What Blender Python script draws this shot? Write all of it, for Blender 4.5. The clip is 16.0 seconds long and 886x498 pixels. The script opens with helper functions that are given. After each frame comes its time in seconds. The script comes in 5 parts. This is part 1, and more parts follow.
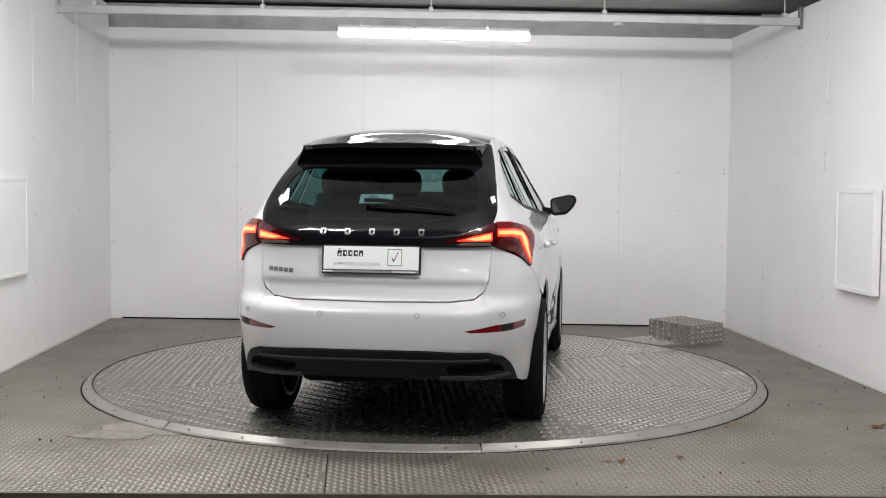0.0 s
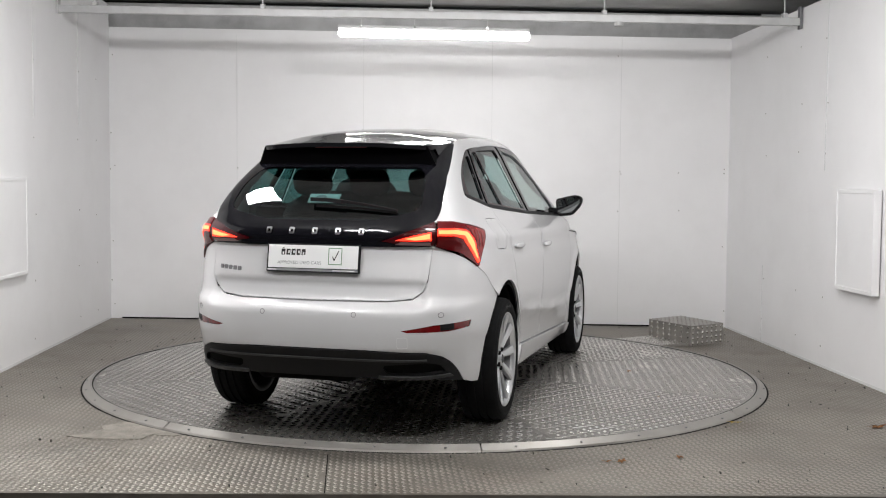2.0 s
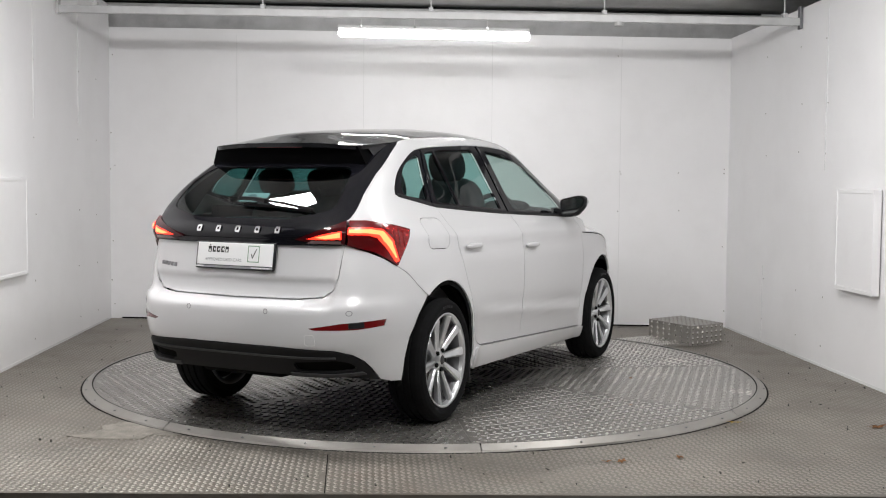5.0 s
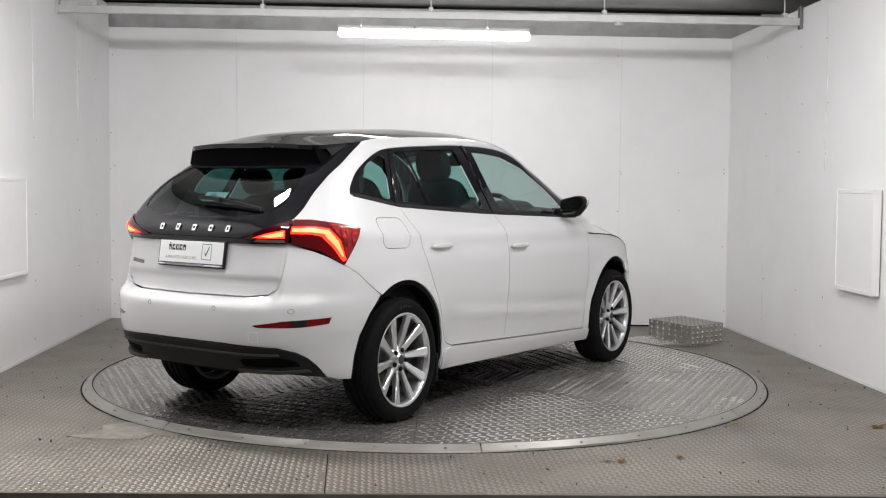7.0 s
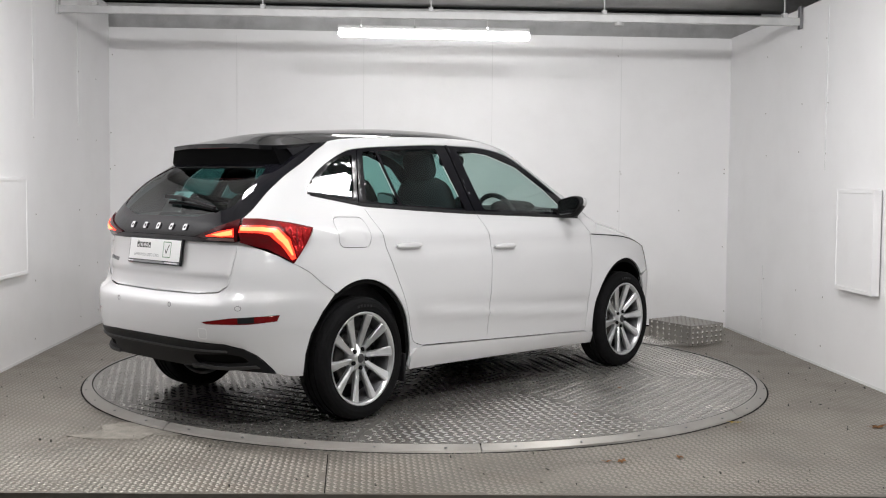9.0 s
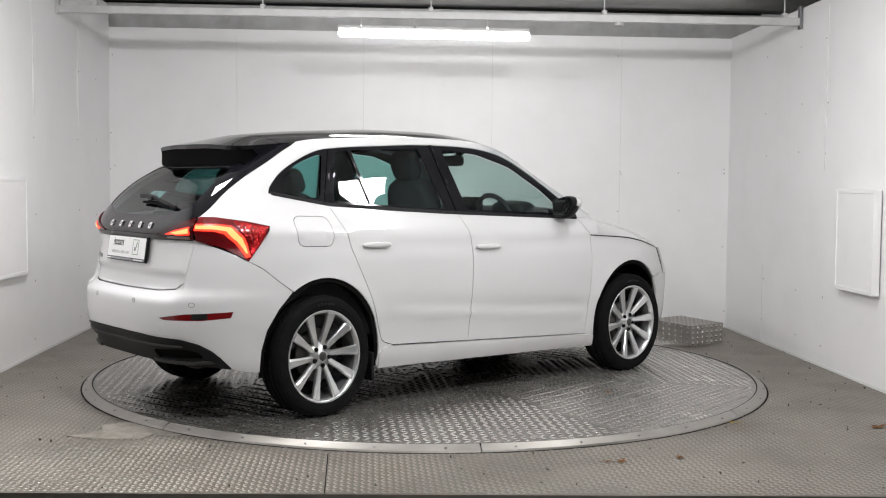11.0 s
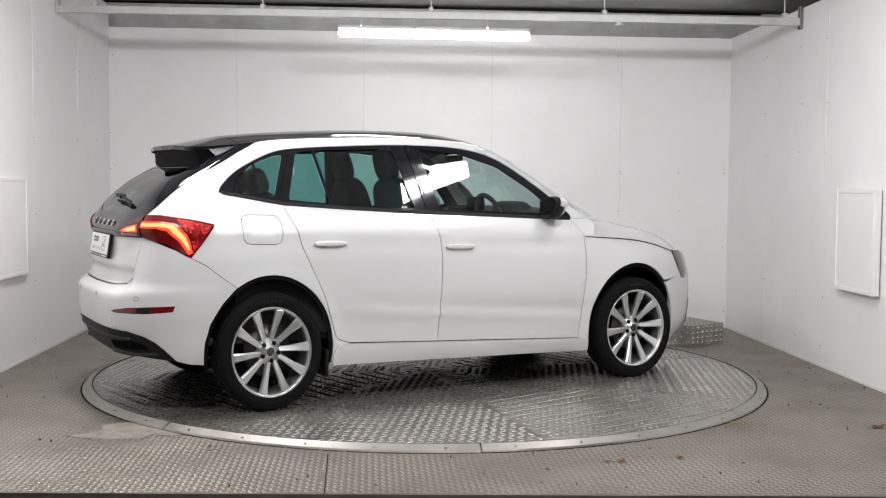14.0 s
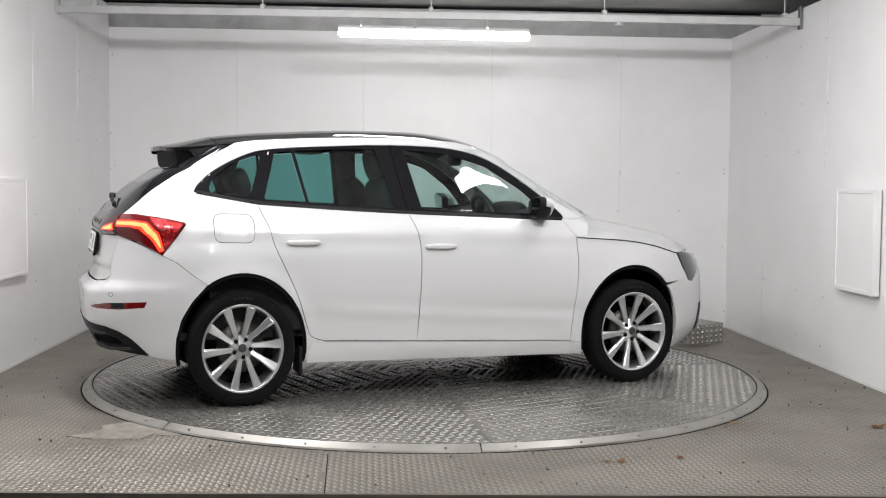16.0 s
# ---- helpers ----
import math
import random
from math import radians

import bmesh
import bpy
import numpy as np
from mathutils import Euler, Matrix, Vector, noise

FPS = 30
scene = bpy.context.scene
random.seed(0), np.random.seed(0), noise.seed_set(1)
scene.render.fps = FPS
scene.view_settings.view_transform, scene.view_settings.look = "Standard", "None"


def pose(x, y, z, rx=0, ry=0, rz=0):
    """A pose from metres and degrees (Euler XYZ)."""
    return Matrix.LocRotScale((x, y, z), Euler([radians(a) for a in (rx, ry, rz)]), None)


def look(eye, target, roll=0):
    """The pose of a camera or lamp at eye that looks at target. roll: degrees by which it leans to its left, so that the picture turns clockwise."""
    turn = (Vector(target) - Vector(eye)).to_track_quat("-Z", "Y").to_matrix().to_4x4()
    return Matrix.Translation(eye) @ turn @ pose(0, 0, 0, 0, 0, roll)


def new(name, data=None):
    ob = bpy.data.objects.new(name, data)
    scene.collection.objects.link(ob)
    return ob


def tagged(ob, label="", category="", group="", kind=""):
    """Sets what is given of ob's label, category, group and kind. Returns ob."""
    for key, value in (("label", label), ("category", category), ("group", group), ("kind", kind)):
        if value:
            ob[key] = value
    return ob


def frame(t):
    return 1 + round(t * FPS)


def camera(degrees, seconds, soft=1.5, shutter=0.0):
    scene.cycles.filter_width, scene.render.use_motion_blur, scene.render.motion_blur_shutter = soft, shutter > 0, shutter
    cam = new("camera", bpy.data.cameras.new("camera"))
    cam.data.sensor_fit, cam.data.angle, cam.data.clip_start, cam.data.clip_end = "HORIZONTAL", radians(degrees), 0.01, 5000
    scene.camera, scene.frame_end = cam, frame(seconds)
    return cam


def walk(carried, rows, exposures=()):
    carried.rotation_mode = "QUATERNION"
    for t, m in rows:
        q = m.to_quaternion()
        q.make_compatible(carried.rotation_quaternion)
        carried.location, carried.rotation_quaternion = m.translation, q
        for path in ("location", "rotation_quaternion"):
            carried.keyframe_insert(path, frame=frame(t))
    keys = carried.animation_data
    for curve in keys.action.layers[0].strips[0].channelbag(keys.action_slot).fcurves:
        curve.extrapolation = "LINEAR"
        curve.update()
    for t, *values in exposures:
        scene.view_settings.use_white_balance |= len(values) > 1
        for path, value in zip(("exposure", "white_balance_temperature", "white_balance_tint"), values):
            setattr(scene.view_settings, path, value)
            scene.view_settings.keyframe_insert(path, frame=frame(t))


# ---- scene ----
cam = camera(43.25, 16.0, soft=1.1)
EYE, AIM, ROLL = (0.0, -7.651, 1.298), (0.1068, -0.166, 0.8447), 0.485
walk(cam, [(0.0, look(EYE, AIM, ROLL)), (16.0, look(EYE, AIM, ROLL))])

# heading of the turntable in degrees, counter-clockwise from the x axis
HEADINGS = [(0.0, 81.26), (1.0, 77.39), (2.0, 73.55), (3.0, 69.69), (4.0, 65.88), (5.3, 60.92), (6.5, 56.34),
            (7.5, 52.5), (9.0, 46.74), (10.2, 42.16), (11.5, 37.17), (12.5, 33.24), (13.5, 29.35), (14.5, 25.48),
            (15.0, 23.57), (16.0, 19.81)]

# ---- world and exposure ----
world = bpy.data.worlds.new("hall_air")
scene.world = world
world.use_nodes = True
world.node_tree.nodes["Background"].inputs[0].default_value = (0.8, 0.85, 0.9, 1)
world.node_tree.nodes["Background"].inputs[1].default_value = 0.03
scene.view_settings.exposure = -0.20


def area_lamp(name, eye, target, sx, sy, watts, color=(1, 1, 1)):
    d = bpy.data.lights.new(name, "AREA")
    d.shape, d.size, d.size_y, d.energy, d.color = "RECTANGLE", sx, sy, watts, color
    ob = new(name, d)
    ob.matrix_world = look(eye, target)
    return ob


PANELS = [(-1.65, -1.4), (1.53, -1.34)]
# first batten hangs in the booth; five unseen ones are added as frontal fill
TUBES = [((-0.705, 1.17, 2.45), (0.78, 1.05, 2.418)), ((0.3, -4.4, 2.78), (1.8, -4.4, 2.78)), ((0.9, -5.7, 2.8), (2.4, -5.7, 2.8)),
         ((-0.9, -6.7, 2.8), (0.6, -6.7, 2.8)), ((1.0, -8.2, 2.8), (2.5, -8.2, 2.8)), ((-2.5, -9.2, 2.8), (-1.0, -9.2, 2.8))]
FRONT_PANELS = [(0.85, -3.6, 70), (-1.45, -3.6, 48)]
for px, py, watts in FRONT_PANELS:
    area_lamp("front_panel_glow", (px, py, 2.80), (0.0, 1.2, 2.35), 0.60, 0.11, watts, (1, 0.99, 0.985))
for (px, py), sx, sy, watts, turn in zip(PANELS, (0.43, 0.58), (0.41, 0.18), (60, 27), (0, 52)):
    area_lamp("ceiling_panel_glow", (px, py, 2.86), (px, py, 0), sx, sy, watts, (1, 0.99, 0.985)).matrix_world = pose(px, py, 2.86, 0, 0, turn)


# ---- materials ----
def mat(name, color, rough=0.5, metal=0.0, vary=0.0, scale=8.0, bump=0.0, bump_scale=60.0, coat=0.0, emit=None, power=0.0,
        rough_vary=0.0, stain=0.0, stain_scale=1.2, stain_color=(0.1, 0.09, 0.08), random=0.0):
    m = bpy.data.materials.new(name)
    m.use_nodes = True
    nt = m.node_tree
    b = nt.nodes["Principled BSDF"]
    b.inputs["Base Color"].default_value = (*color, 1)
    b.inputs["Roughness"].default_value = rough
    b.inputs["Metallic"].default_value = metal
    b.inputs["Coat Weight"].default_value = coat
    b.inputs["Coat Roughness"].default_value = 0.03
    tc = nt.nodes.new("ShaderNodeTexCoord")
    last = None
    if vary > 0:
        n = nt.nodes.new("ShaderNodeTexNoise")
        n.inputs["Scale"].default_value, n.inputs["Detail"].default_value = scale, 6
        nt.links.new(tc.outputs["Object"], n.inputs["Vector"])
        r = nt.nodes.new("ShaderNodeValToRGB")
        r.color_ramp.elements[0].position, r.color_ramp.elements[1].position = 0.3, 0.7
        r.color_ramp.elements[0].color = (*[c * (1 - vary) for c in color], 1)
        r.color_ramp.elements[1].color = (*[min(1, c * (1 + vary)) for c in color], 1)
        nt.links.new(n.outputs["Fac"], r.inputs["Fac"])
        last = r.outputs["Color"]
        if rough_vary > 0:
            mr = nt.nodes.new("ShaderNodeMapRange")
            mr.inputs["To Min"].default_value, mr.inputs["To Max"].default_value = rough - rough_vary, rough + rough_vary
            mr.inputs["From Min"].default_value, mr.inputs["From Max"].default_value = 0.3, 0.7
            nt.links.new(n.outputs["Fac"], mr.inputs["Value"])
            nt.links.new(mr.outputs["Result"], b.inputs["Roughness"])
    if stain > 0:
        n2 = nt.nodes.new("ShaderNodeTexNoise")
        n2.inputs["Scale"].default_value, n2.inputs["Detail"].default_value = stain_scale, 9
        n2.inputs["Roughness"].default_value = 0.65
        nt.links.new(tc.outputs["Object"], n2.inputs["Vector"])
        r2 = nt.nodes.new("ShaderNodeValToRGB")
        r2.color_ramp.elements[0].position, r2.color_ramp.elements[1].position = 0.47, 0.72
        r2.color_ramp.elements[0].color, r2.color_ramp.elements[1].color = (0, 0, 0, 1), (stain, stain, stain, 1)
        nt.links.new(n2.outputs["Fac"], r2.inputs["Fac"])
        mx = nt.nodes.new("ShaderNodeMixRGB")
        mx.inputs[1].default_value, mx.inputs[2].default_value = (*color, 1), (*stain_color, 1)
        if last is not None:
            nt.links.new(last, mx.inputs[1])
        nt.links.new(r2.outputs["Color"], mx.inputs[0])
        last = mx.outputs["Color"]
    if random > 0:
        oi = nt.nodes.new("ShaderNodeObjectInfo")
        hs = nt.nodes.new("ShaderNodeHueSaturation")
        mr = nt.nodes.new("ShaderNodeMapRange")
        mr.inputs["To Min"].default_value, mr.inputs["To Max"].default_value = 1 - random, 1 + random
        nt.links.new(oi.outputs["Random"], mr.inputs["Value"])
        nt.links.new(mr.outputs["Result"], hs.inputs["Value"])
        hs.inputs["Color"].default_value = (*color, 1)
        if last is not None:
            nt.links.new(last, hs.inputs["Color"])
        last = hs.outputs["Color"]
    if last is not None:
        nt.links.new(last, b.inputs["Base Color"])
    if bump > 0:
        n3 = nt.nodes.new("ShaderNodeTexNoise")
        n3.inputs["Scale"].default_value, n3.inputs["Detail"].default_value = bump_scale, 4
        nt.links.new(tc.outputs["Object"], n3.inputs["Vector"])
        bp = nt.nodes.new("ShaderNodeBump")
        bp.inputs["Strength"].default_value, bp.inputs["Distance"].default_value = bump, 0.01
        nt.links.new(n3.outputs["Fac"], bp.inputs["Height"])
        nt.links.new(bp.outputs["Normal"], b.inputs["Normal"])
    if emit:
        b.inputs["Emission Color"].default_value = (*emit, 1)
        b.inputs["Emission Strength"].default_value = power
    return m


def pane_mat(name, tint, gloss=1.0):
    m = bpy.data.materials.new(name)
    m.use_nodes = True
    nt = m.node_tree
    nt.nodes.remove(nt.nodes["Principled BSDF"])
    t, g, f, p, q, mx = (nt.nodes.new("ShaderNode" + k) for k in ("BsdfTransparent", "BsdfGlossy", "LayerWeight", "Math", "Math", "MixShader"))
    t.inputs["Color"].default_value = (*tint, 1)
    g.inputs["Roughness"].default_value = 0.01
    g.inputs["Color"].default_value = (gloss, gloss, gloss, 1)
    f.inputs["Blend"].default_value = 0.5
    p.operation, q.operation = "POWER", "MULTIPLY_ADD"
    p.inputs[1].default_value, q.inputs[1].default_value, q.inputs[2].default_value = 5.0, 0.94, 0.055
    nt.links.new(f.outputs["Facing"], p.inputs[0])
    nt.links.new(p.outputs[0], q.inputs[0])
    nt.links.new(q.outputs[0], mx.inputs[0])
    nt.links.new(t.outputs[0], mx.inputs[1])
    nt.links.new(g.outputs[0], mx.inputs[2])
    nt.links.new(mx.outputs[0], nt.nodes["Material Output"].inputs["Surface"])
    return m


M_WALL = mat("white_wall_board", (0.87, 0.865, 0.872), 0.45, vary=0.02, scale=1.5, bump=0.05, bump_scale=25, stain=0.06, stain_scale=2.5, stain_color=(0.4, 0.38, 0.35))
M_CONC = mat("grey_concrete", (0.50, 0.50, 0.50), 0.85, vary=0.14, scale=5, bump=0.4, bump_scale=40, stain=0.3, stain_scale=3)
M_CEIL = mat("slab_concrete", (0.66, 0.66, 0.655), 0.85, vary=0.1, scale=3, bump=0.3, bump_scale=30, stain=0.2)
M_HALL = mat("hall_paint", (0.40, 0.40, 0.40), 0.8, vary=0.06, scale=2)
M_GROUND = mat("dark_concrete", (0.09, 0.085, 0.08), 0.8, vary=0.2, scale=12, bump=0.4)
# same metal, but bars paler than plates: glints and shade put into the colours
M_PLATE = mat("dull_tread_plate", (0.225, 0.208, 0.18), 0.46, metal=0.55, vary=0.16, scale=3.2, rough_vary=0.08, bump=0.1, bump_scale=90, stain=0.75, stain_scale=2.2, stain_color=(0.18, 0.152, 0.12))
M_TREAD = mat("worn_glint_tread_bars", (0.39, 0.365, 0.326), 0.40, metal=0.75, vary=0.14, scale=2.6, rough_vary=0.08, stain=0.6, stain_scale=1.6, stain_color=(0.18, 0.16, 0.135))
M_DISC = mat("turntable_plate", (0.29, 0.278, 0.257), 0.38, metal=0.72, vary=0.14, scale=2.4, rough_vary=0.1, bump=0.1, bump_scale=90, stain=0.6, stain_scale=1.8, stain_color=(0.24, 0.224, 0.2), random=0.22)
M_DISCTREAD = mat("turntable_glint_tread_bars", (0.80, 0.78, 0.74), 0.22, metal=0.9, vary=0.12, scale=1.8, rough_vary=0.08, stain=0.5, stain_scale=1.3, stain_color=(0.30, 0.285, 0.265), random=0.22)
M_RING = mat("rubbed_steel_ring", (0.36, 0.346, 0.323), 0.45, metal=0.7, vary=0.12, scale=6, rough_vary=0.08, stain=0.4, stain_scale=5, stain_color=(0.28, 0.255, 0.225))
M_GALV = mat("galvanised_steel", (0.55, 0.55, 0.55), 0.5, metal=0.3, vary=0.08, scale=9)
M_BLACK = mat("black_gap", (0.01, 0.01, 0.01), 0.8)
M_PAINT = mat("white_car_paint", (0.625, 0.625, 0.634), 0.30, coat=1.0)
M_GLOSSBLACK = mat("gloss_black_panel", (0.005, 0.005, 0.007), 0.06)
M_ROOF = mat("black_glass_roof", (0.008, 0.008, 0.009), 0.05)
M_TRIM = mat("black_plastic", (0.010, 0.010, 0.011), 0.5, bump=0.05, bump_scale=300)
M_DARKTRIM = mat("dark_grey_plastic", (0.03, 0.03, 0.032), 0.55)
M_LINER = mat("arch_liner", (0.008, 0.008, 0.008), 0.9)
# spoiler underside: colour and specular cut to nearly nothing, to stay black
M_DEEPBLACK = mat("deep_black_plastic", (0.001, 0.001, 0.0012), 0.5)
M_RUBBER = mat("tyre_rubber", (0.006, 0.006, 0.0065), 0.85, vary=0.2, scale=20, bump=0.05, bump_scale=120)
M_ALLOY = mat("silver_alloy", (0.64, 0.65, 0.66), 0.30, metal=0.85)
M_ALLOYDARK = mat("dark_alloy", (0.22, 0.22, 0.23), 0.45, metal=0.8)
M_CHROME = mat("chrome", (0.75, 0.75, 0.76), 0.12, metal=1.0)
M_DISCBRAKE = mat("brake_steel", (0.12, 0.115, 0.11), 0.4, metal=0.9)
M_REDLENS = mat("dark_red_lens", (0.12, 0.003, 0.005), 0.10, coat=0.2, vary=0.15, scale=60, bump=0.10, bump_scale=90)
M_REDSPARK = mat("faceted_red_reflector", (0.42, 0.010, 0.012), 0.2, metal=0.85, coat=0.6, bump=1.0, bump_scale=70)
M_REDDARK = mat("smoked_red_lens", (0.05, 0.002, 0.004), 0.08)
M_BRAKELENS = mat("pale_red_lens", (0.22, 0.06, 0.065), 0.2)
M_REDFACET = mat("shaded_red_lens", (0.11, 0.003, 0.005), 0.15)
M_REFLECTOR = mat("red_reflector", (0.15, 0.004, 0.005), 0.15, coat=0.5)
M_LEDBAR = mat("lit_tail_bar", (0.5, 0.02, 0.01), 0.3, emit=(1.0, 0.03, 0.012), power=3.4)
M_LEDCORE = mat("lit_tail_core", (0.5, 0.05, 0.02), 0.3, emit=(1.0, 0.15, 0.05), power=5.5)
M_SEAT = mat("black_seat_cloth", (0.018, 0.018, 0.02), 0.9, vary=0.2, scale=60)
M_CABIN = mat("dark_cabin_plastic", (0.03, 0.03, 0.032), 0.7)
M_HEADLINE = mat("grey_headliner", (0.07, 0.07, 0.07), 0.95)
M_WHITEPLATE = mat("white_plate", (0.8, 0.8, 0.8), 0.35)
M_GREYBAR = mat("grey_print", (0.22, 0.22, 0.23), 0.5)
M_DARKBAR = mat("black_print", (0.015, 0.015, 0.015), 0.5)
M_GREEN = mat("green_frame_print", (0.12, 0.25, 0.14), 0.5)
M_STICKER = mat("pale_sticker", (0.55, 0.62, 0.6), 0.5)
M_LEAF = mat("dry_leaf", (0.30, 0.14, 0.05), 0.8, vary=0.3, scale=40)
M_YLEAF = mat("yellow_leaf", (0.5, 0.36, 0.05), 0.8, vary=0.3, scale=40)
M_FILLTUBE = mat("lit_fill_tube_cover", (0.9, 0.9, 0.9), 0.4, emit=(1.0, 0.985, 0.97), power=18.0)
M_BOOTHTUBE = mat("lit_booth_tube_cover", (0.9, 0.9, 0.9), 0.4, emit=(1.0, 0.985, 0.97), power=30.0)
M_HEADLENS = mat("headlamp_lens", (0.035, 0.04, 0.045), 0.08, metal=0.3, coat=1.0)
M_PLATELAMP = mat("lit_plate_lamp", (0.8, 0.8, 0.85), 0.3, emit=(0.85, 0.9, 1.0), power=1.6)
M_CLEARLENS = mat("clear_lamp_lens", (0.20, 0.13, 0.13), 0.15, coat=0.3)
M_GLASS = pane_mat("clear_green_glass", (0.58, 0.72, 0.69))
M_REARGLASS = pane_mat("dark_rear_glass", (0.12, 0.235, 0.235))
M_PRIVACY = pane_mat("dark_tinted_glass", (0.30, 0.56, 0.54))
M_SCREEN = pane_mat("windscreen_glass", (0.72, 0.80, 0.78))
for m, level in ((M_RUBBER, 0.12), (M_LINER, 0.05), (M_DEEPBLACK, 0.02), (M_BLACK, 0.05), (M_TRIM, 0.2), (M_ROOF, 0.25), (M_GLOSSBLACK, 0.4)):
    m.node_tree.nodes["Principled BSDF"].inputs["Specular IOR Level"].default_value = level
M_MIRROR = mat("mirror_glass", (0.5, 0.52, 0.53), 0.02, metal=1.0)


# ---- mesh helpers ----
def mesh_of(name, verts, faces, material, smooth=False):
    me = bpy.data.meshes.new(name)
    me.from_pydata([tuple(v) for v in verts], [], [tuple(f) for f in faces])
    me.update()
    if smooth:
        me.polygons.foreach_set("use_smooth", [True] * len(me.polygons))
    me.materials.append(material)
    return me


def part(name, bm, material, parent, label="", smooth=False):
    """Links a bmesh or a mesh as one object under parent."""
    if isinstance(bm, bmesh.types.BMesh):
        me = bpy.data.meshes.new(name)
        bm.to_mesh(me)
        bm.free()
        me.materials.append(material)
        if smooth:
            me.polygons.foreach_set("use_smooth", [True] * len(me.polygons))
    else:
        me = bm
    ob = new(name, me)
    ob.parent = parent
    if label:
        ob["label"] = label
    return ob


def box_bm(sx, sy, sz, at=(0, 0, 0), bevel=0.0, seg=2, rot=None):
    bm = bmesh.new()
    bmesh.ops.create_cube(bm, size=1)
    bmesh.ops.scale(bm, vec=(sx, sy, sz), verts=bm.verts)
    if bevel > 0:
        bmesh.ops.bevel(bm, geom=bm.edges[:], offset=bevel, segments=seg, profile=0.5, affect="EDGES")
    if rot is not None:
        bmesh.ops.transform(bm, matrix=rot, verts=bm.verts)
    bmesh.ops.translate(bm, vec=at, verts=bm.verts)
    return bm


def cyl_bm(r, h, at=(0, 0, 0), seg=24, r2=None, rot=None):
    bm = bmesh.new()
    bmesh.ops.create_cone(bm, cap_ends=True, segments=seg, radius1=r, radius2=r if r2 is None else r2, depth=h)
    if rot is not None:
        bmesh.ops.transform(bm, matrix=rot, verts=bm.verts)
    bmesh.ops.translate(bm, vec=at, verts=bm.verts)
    return bm


def hexa(name, bottom, top, material):
    """A solid between two quads with the same order of corners."""
    v = list(bottom) + list(top)
    f = [(3, 2, 1, 0), (4, 5, 6, 7)] + [(i, (i + 1) % 4, (i + 1) % 4 + 4, i + 4) for i in range(4)]
    return mesh_of(name, v, f, material)


def structure(name, me, label, category):
    return tagged(new(name, me), label, category, kind="structure")


def pchip(xs, ys):
    """Smooth monotone interpolation through a few knots."""
    xs, ys = np.array(xs, float), np.array(ys, float)
    h, d = np.diff(xs), np.diff(ys) / np.diff(xs)
    m = np.empty(len(xs))
    m[0], m[-1] = d[0], d[-1]
    for i in range(1, len(xs) - 1):
        m[i] = 0 if d[i - 1] * d[i] <= 0 else 2 / (1 / d[i - 1] + 1 / d[i])

    def f(x):
        x = np.clip(np.asarray(x, float), xs[0], xs[-1])
        i = np.clip(np.searchsorted(xs, x, side="right") - 1, 0, len(h) - 1)
        t = (x - xs[i]) / h[i]
        return ((2 * t**3 - 3 * t**2 + 1) * ys[i] + (t**3 - 2 * t**2 + t) * h[i] * m[i]
                + (-2 * t**3 + 3 * t**2) * ys[i + 1] + (t**3 - t**2) * h[i] * m[i + 1])
    return f


def spl(pts, n=6):
    """Catmull-Rom curve through points of a plane."""
    p = [np.array(q, float) for q in pts]
    p = [2 * p[0] - p[1]] + p + [2 * p[-1] - p[-2]]
    out = []
    for i in range(1, len(p) - 2):
        for k in range(n):
            t = k / n
            out.append(0.5 * (2 * p[i] + (p[i + 1] - p[i - 1]) * t + (2 * p[i - 1] - 5 * p[i] + 4 * p[i + 1] - p[i + 2]) * t * t
                              + (3 * p[i] - p[i - 1] - 3 * p[i + 1] + p[i + 2]) * t**3))
    out.append(p[-2])
    return [tuple(q) for q in out]


def arc(cx, cz, r, a0, a1, n=20, tall=1.065):
    return [(cx + r * math.cos(radians(a0 + (a1 - a0) * i / n)), cz + r * tall * math.sin(radians(a0 + (a1 - a0) * i / n))) for i in range(n + 1)]


def rounded(pts, r, n=4):
    """A polygon with its corners rounded."""
    out, k = [], len(pts)
    for i in range(k):
        a, b, c = (np.array(pts[j % k], float) for j in (i - 1, i, i + 1))
        ra = min(r, np.linalg.norm(a - b) * 0.45)
        rc = min(r, np.linalg.norm(c - b) * 0.45)
        p, q = b + (a - b) / np.linalg.norm(a - b) * ra, b + (c - b) / np.linalg.norm(c - b) * rc
        for j in range(n + 1):
            t = j / n
            out.append(tuple((1 - t) ** 2 * p + 2 * t * (1 - t) * b + t * t * q))
    return out


def inside(poly, x, y):
    px, py = np.array([q[0] for q in poly]), np.array([q[1] for q in poly])
    qx, qy = np.roll(px, -1), np.roll(py, -1)
    x, y = np.asarray(x)[:, None], np.asarray(y)[:, None]
    cross = ((py > y) != (qy > y)) & (x < (qx - px) * (y - py) / np.where(qy == py, 1e-12, qy - py) + px)
    return cross.sum(1) % 2 == 1


def densify(poly, step):
    out = []
    for i, a in enumerate(poly):
        b = poly[(i + 1) % len(poly)]
        d = math.hypot(b[0] - a[0], b[1] - a[1])
        if d < 1e-5:
            continue
        for k in range(max(1, math.ceil(d / step))):
            t = k / max(1, math.ceil(d / step))
            out.append((a[0] + (b[0] - a[0]) * t, a[1] + (b[1] - a[1]) * t))
    return out


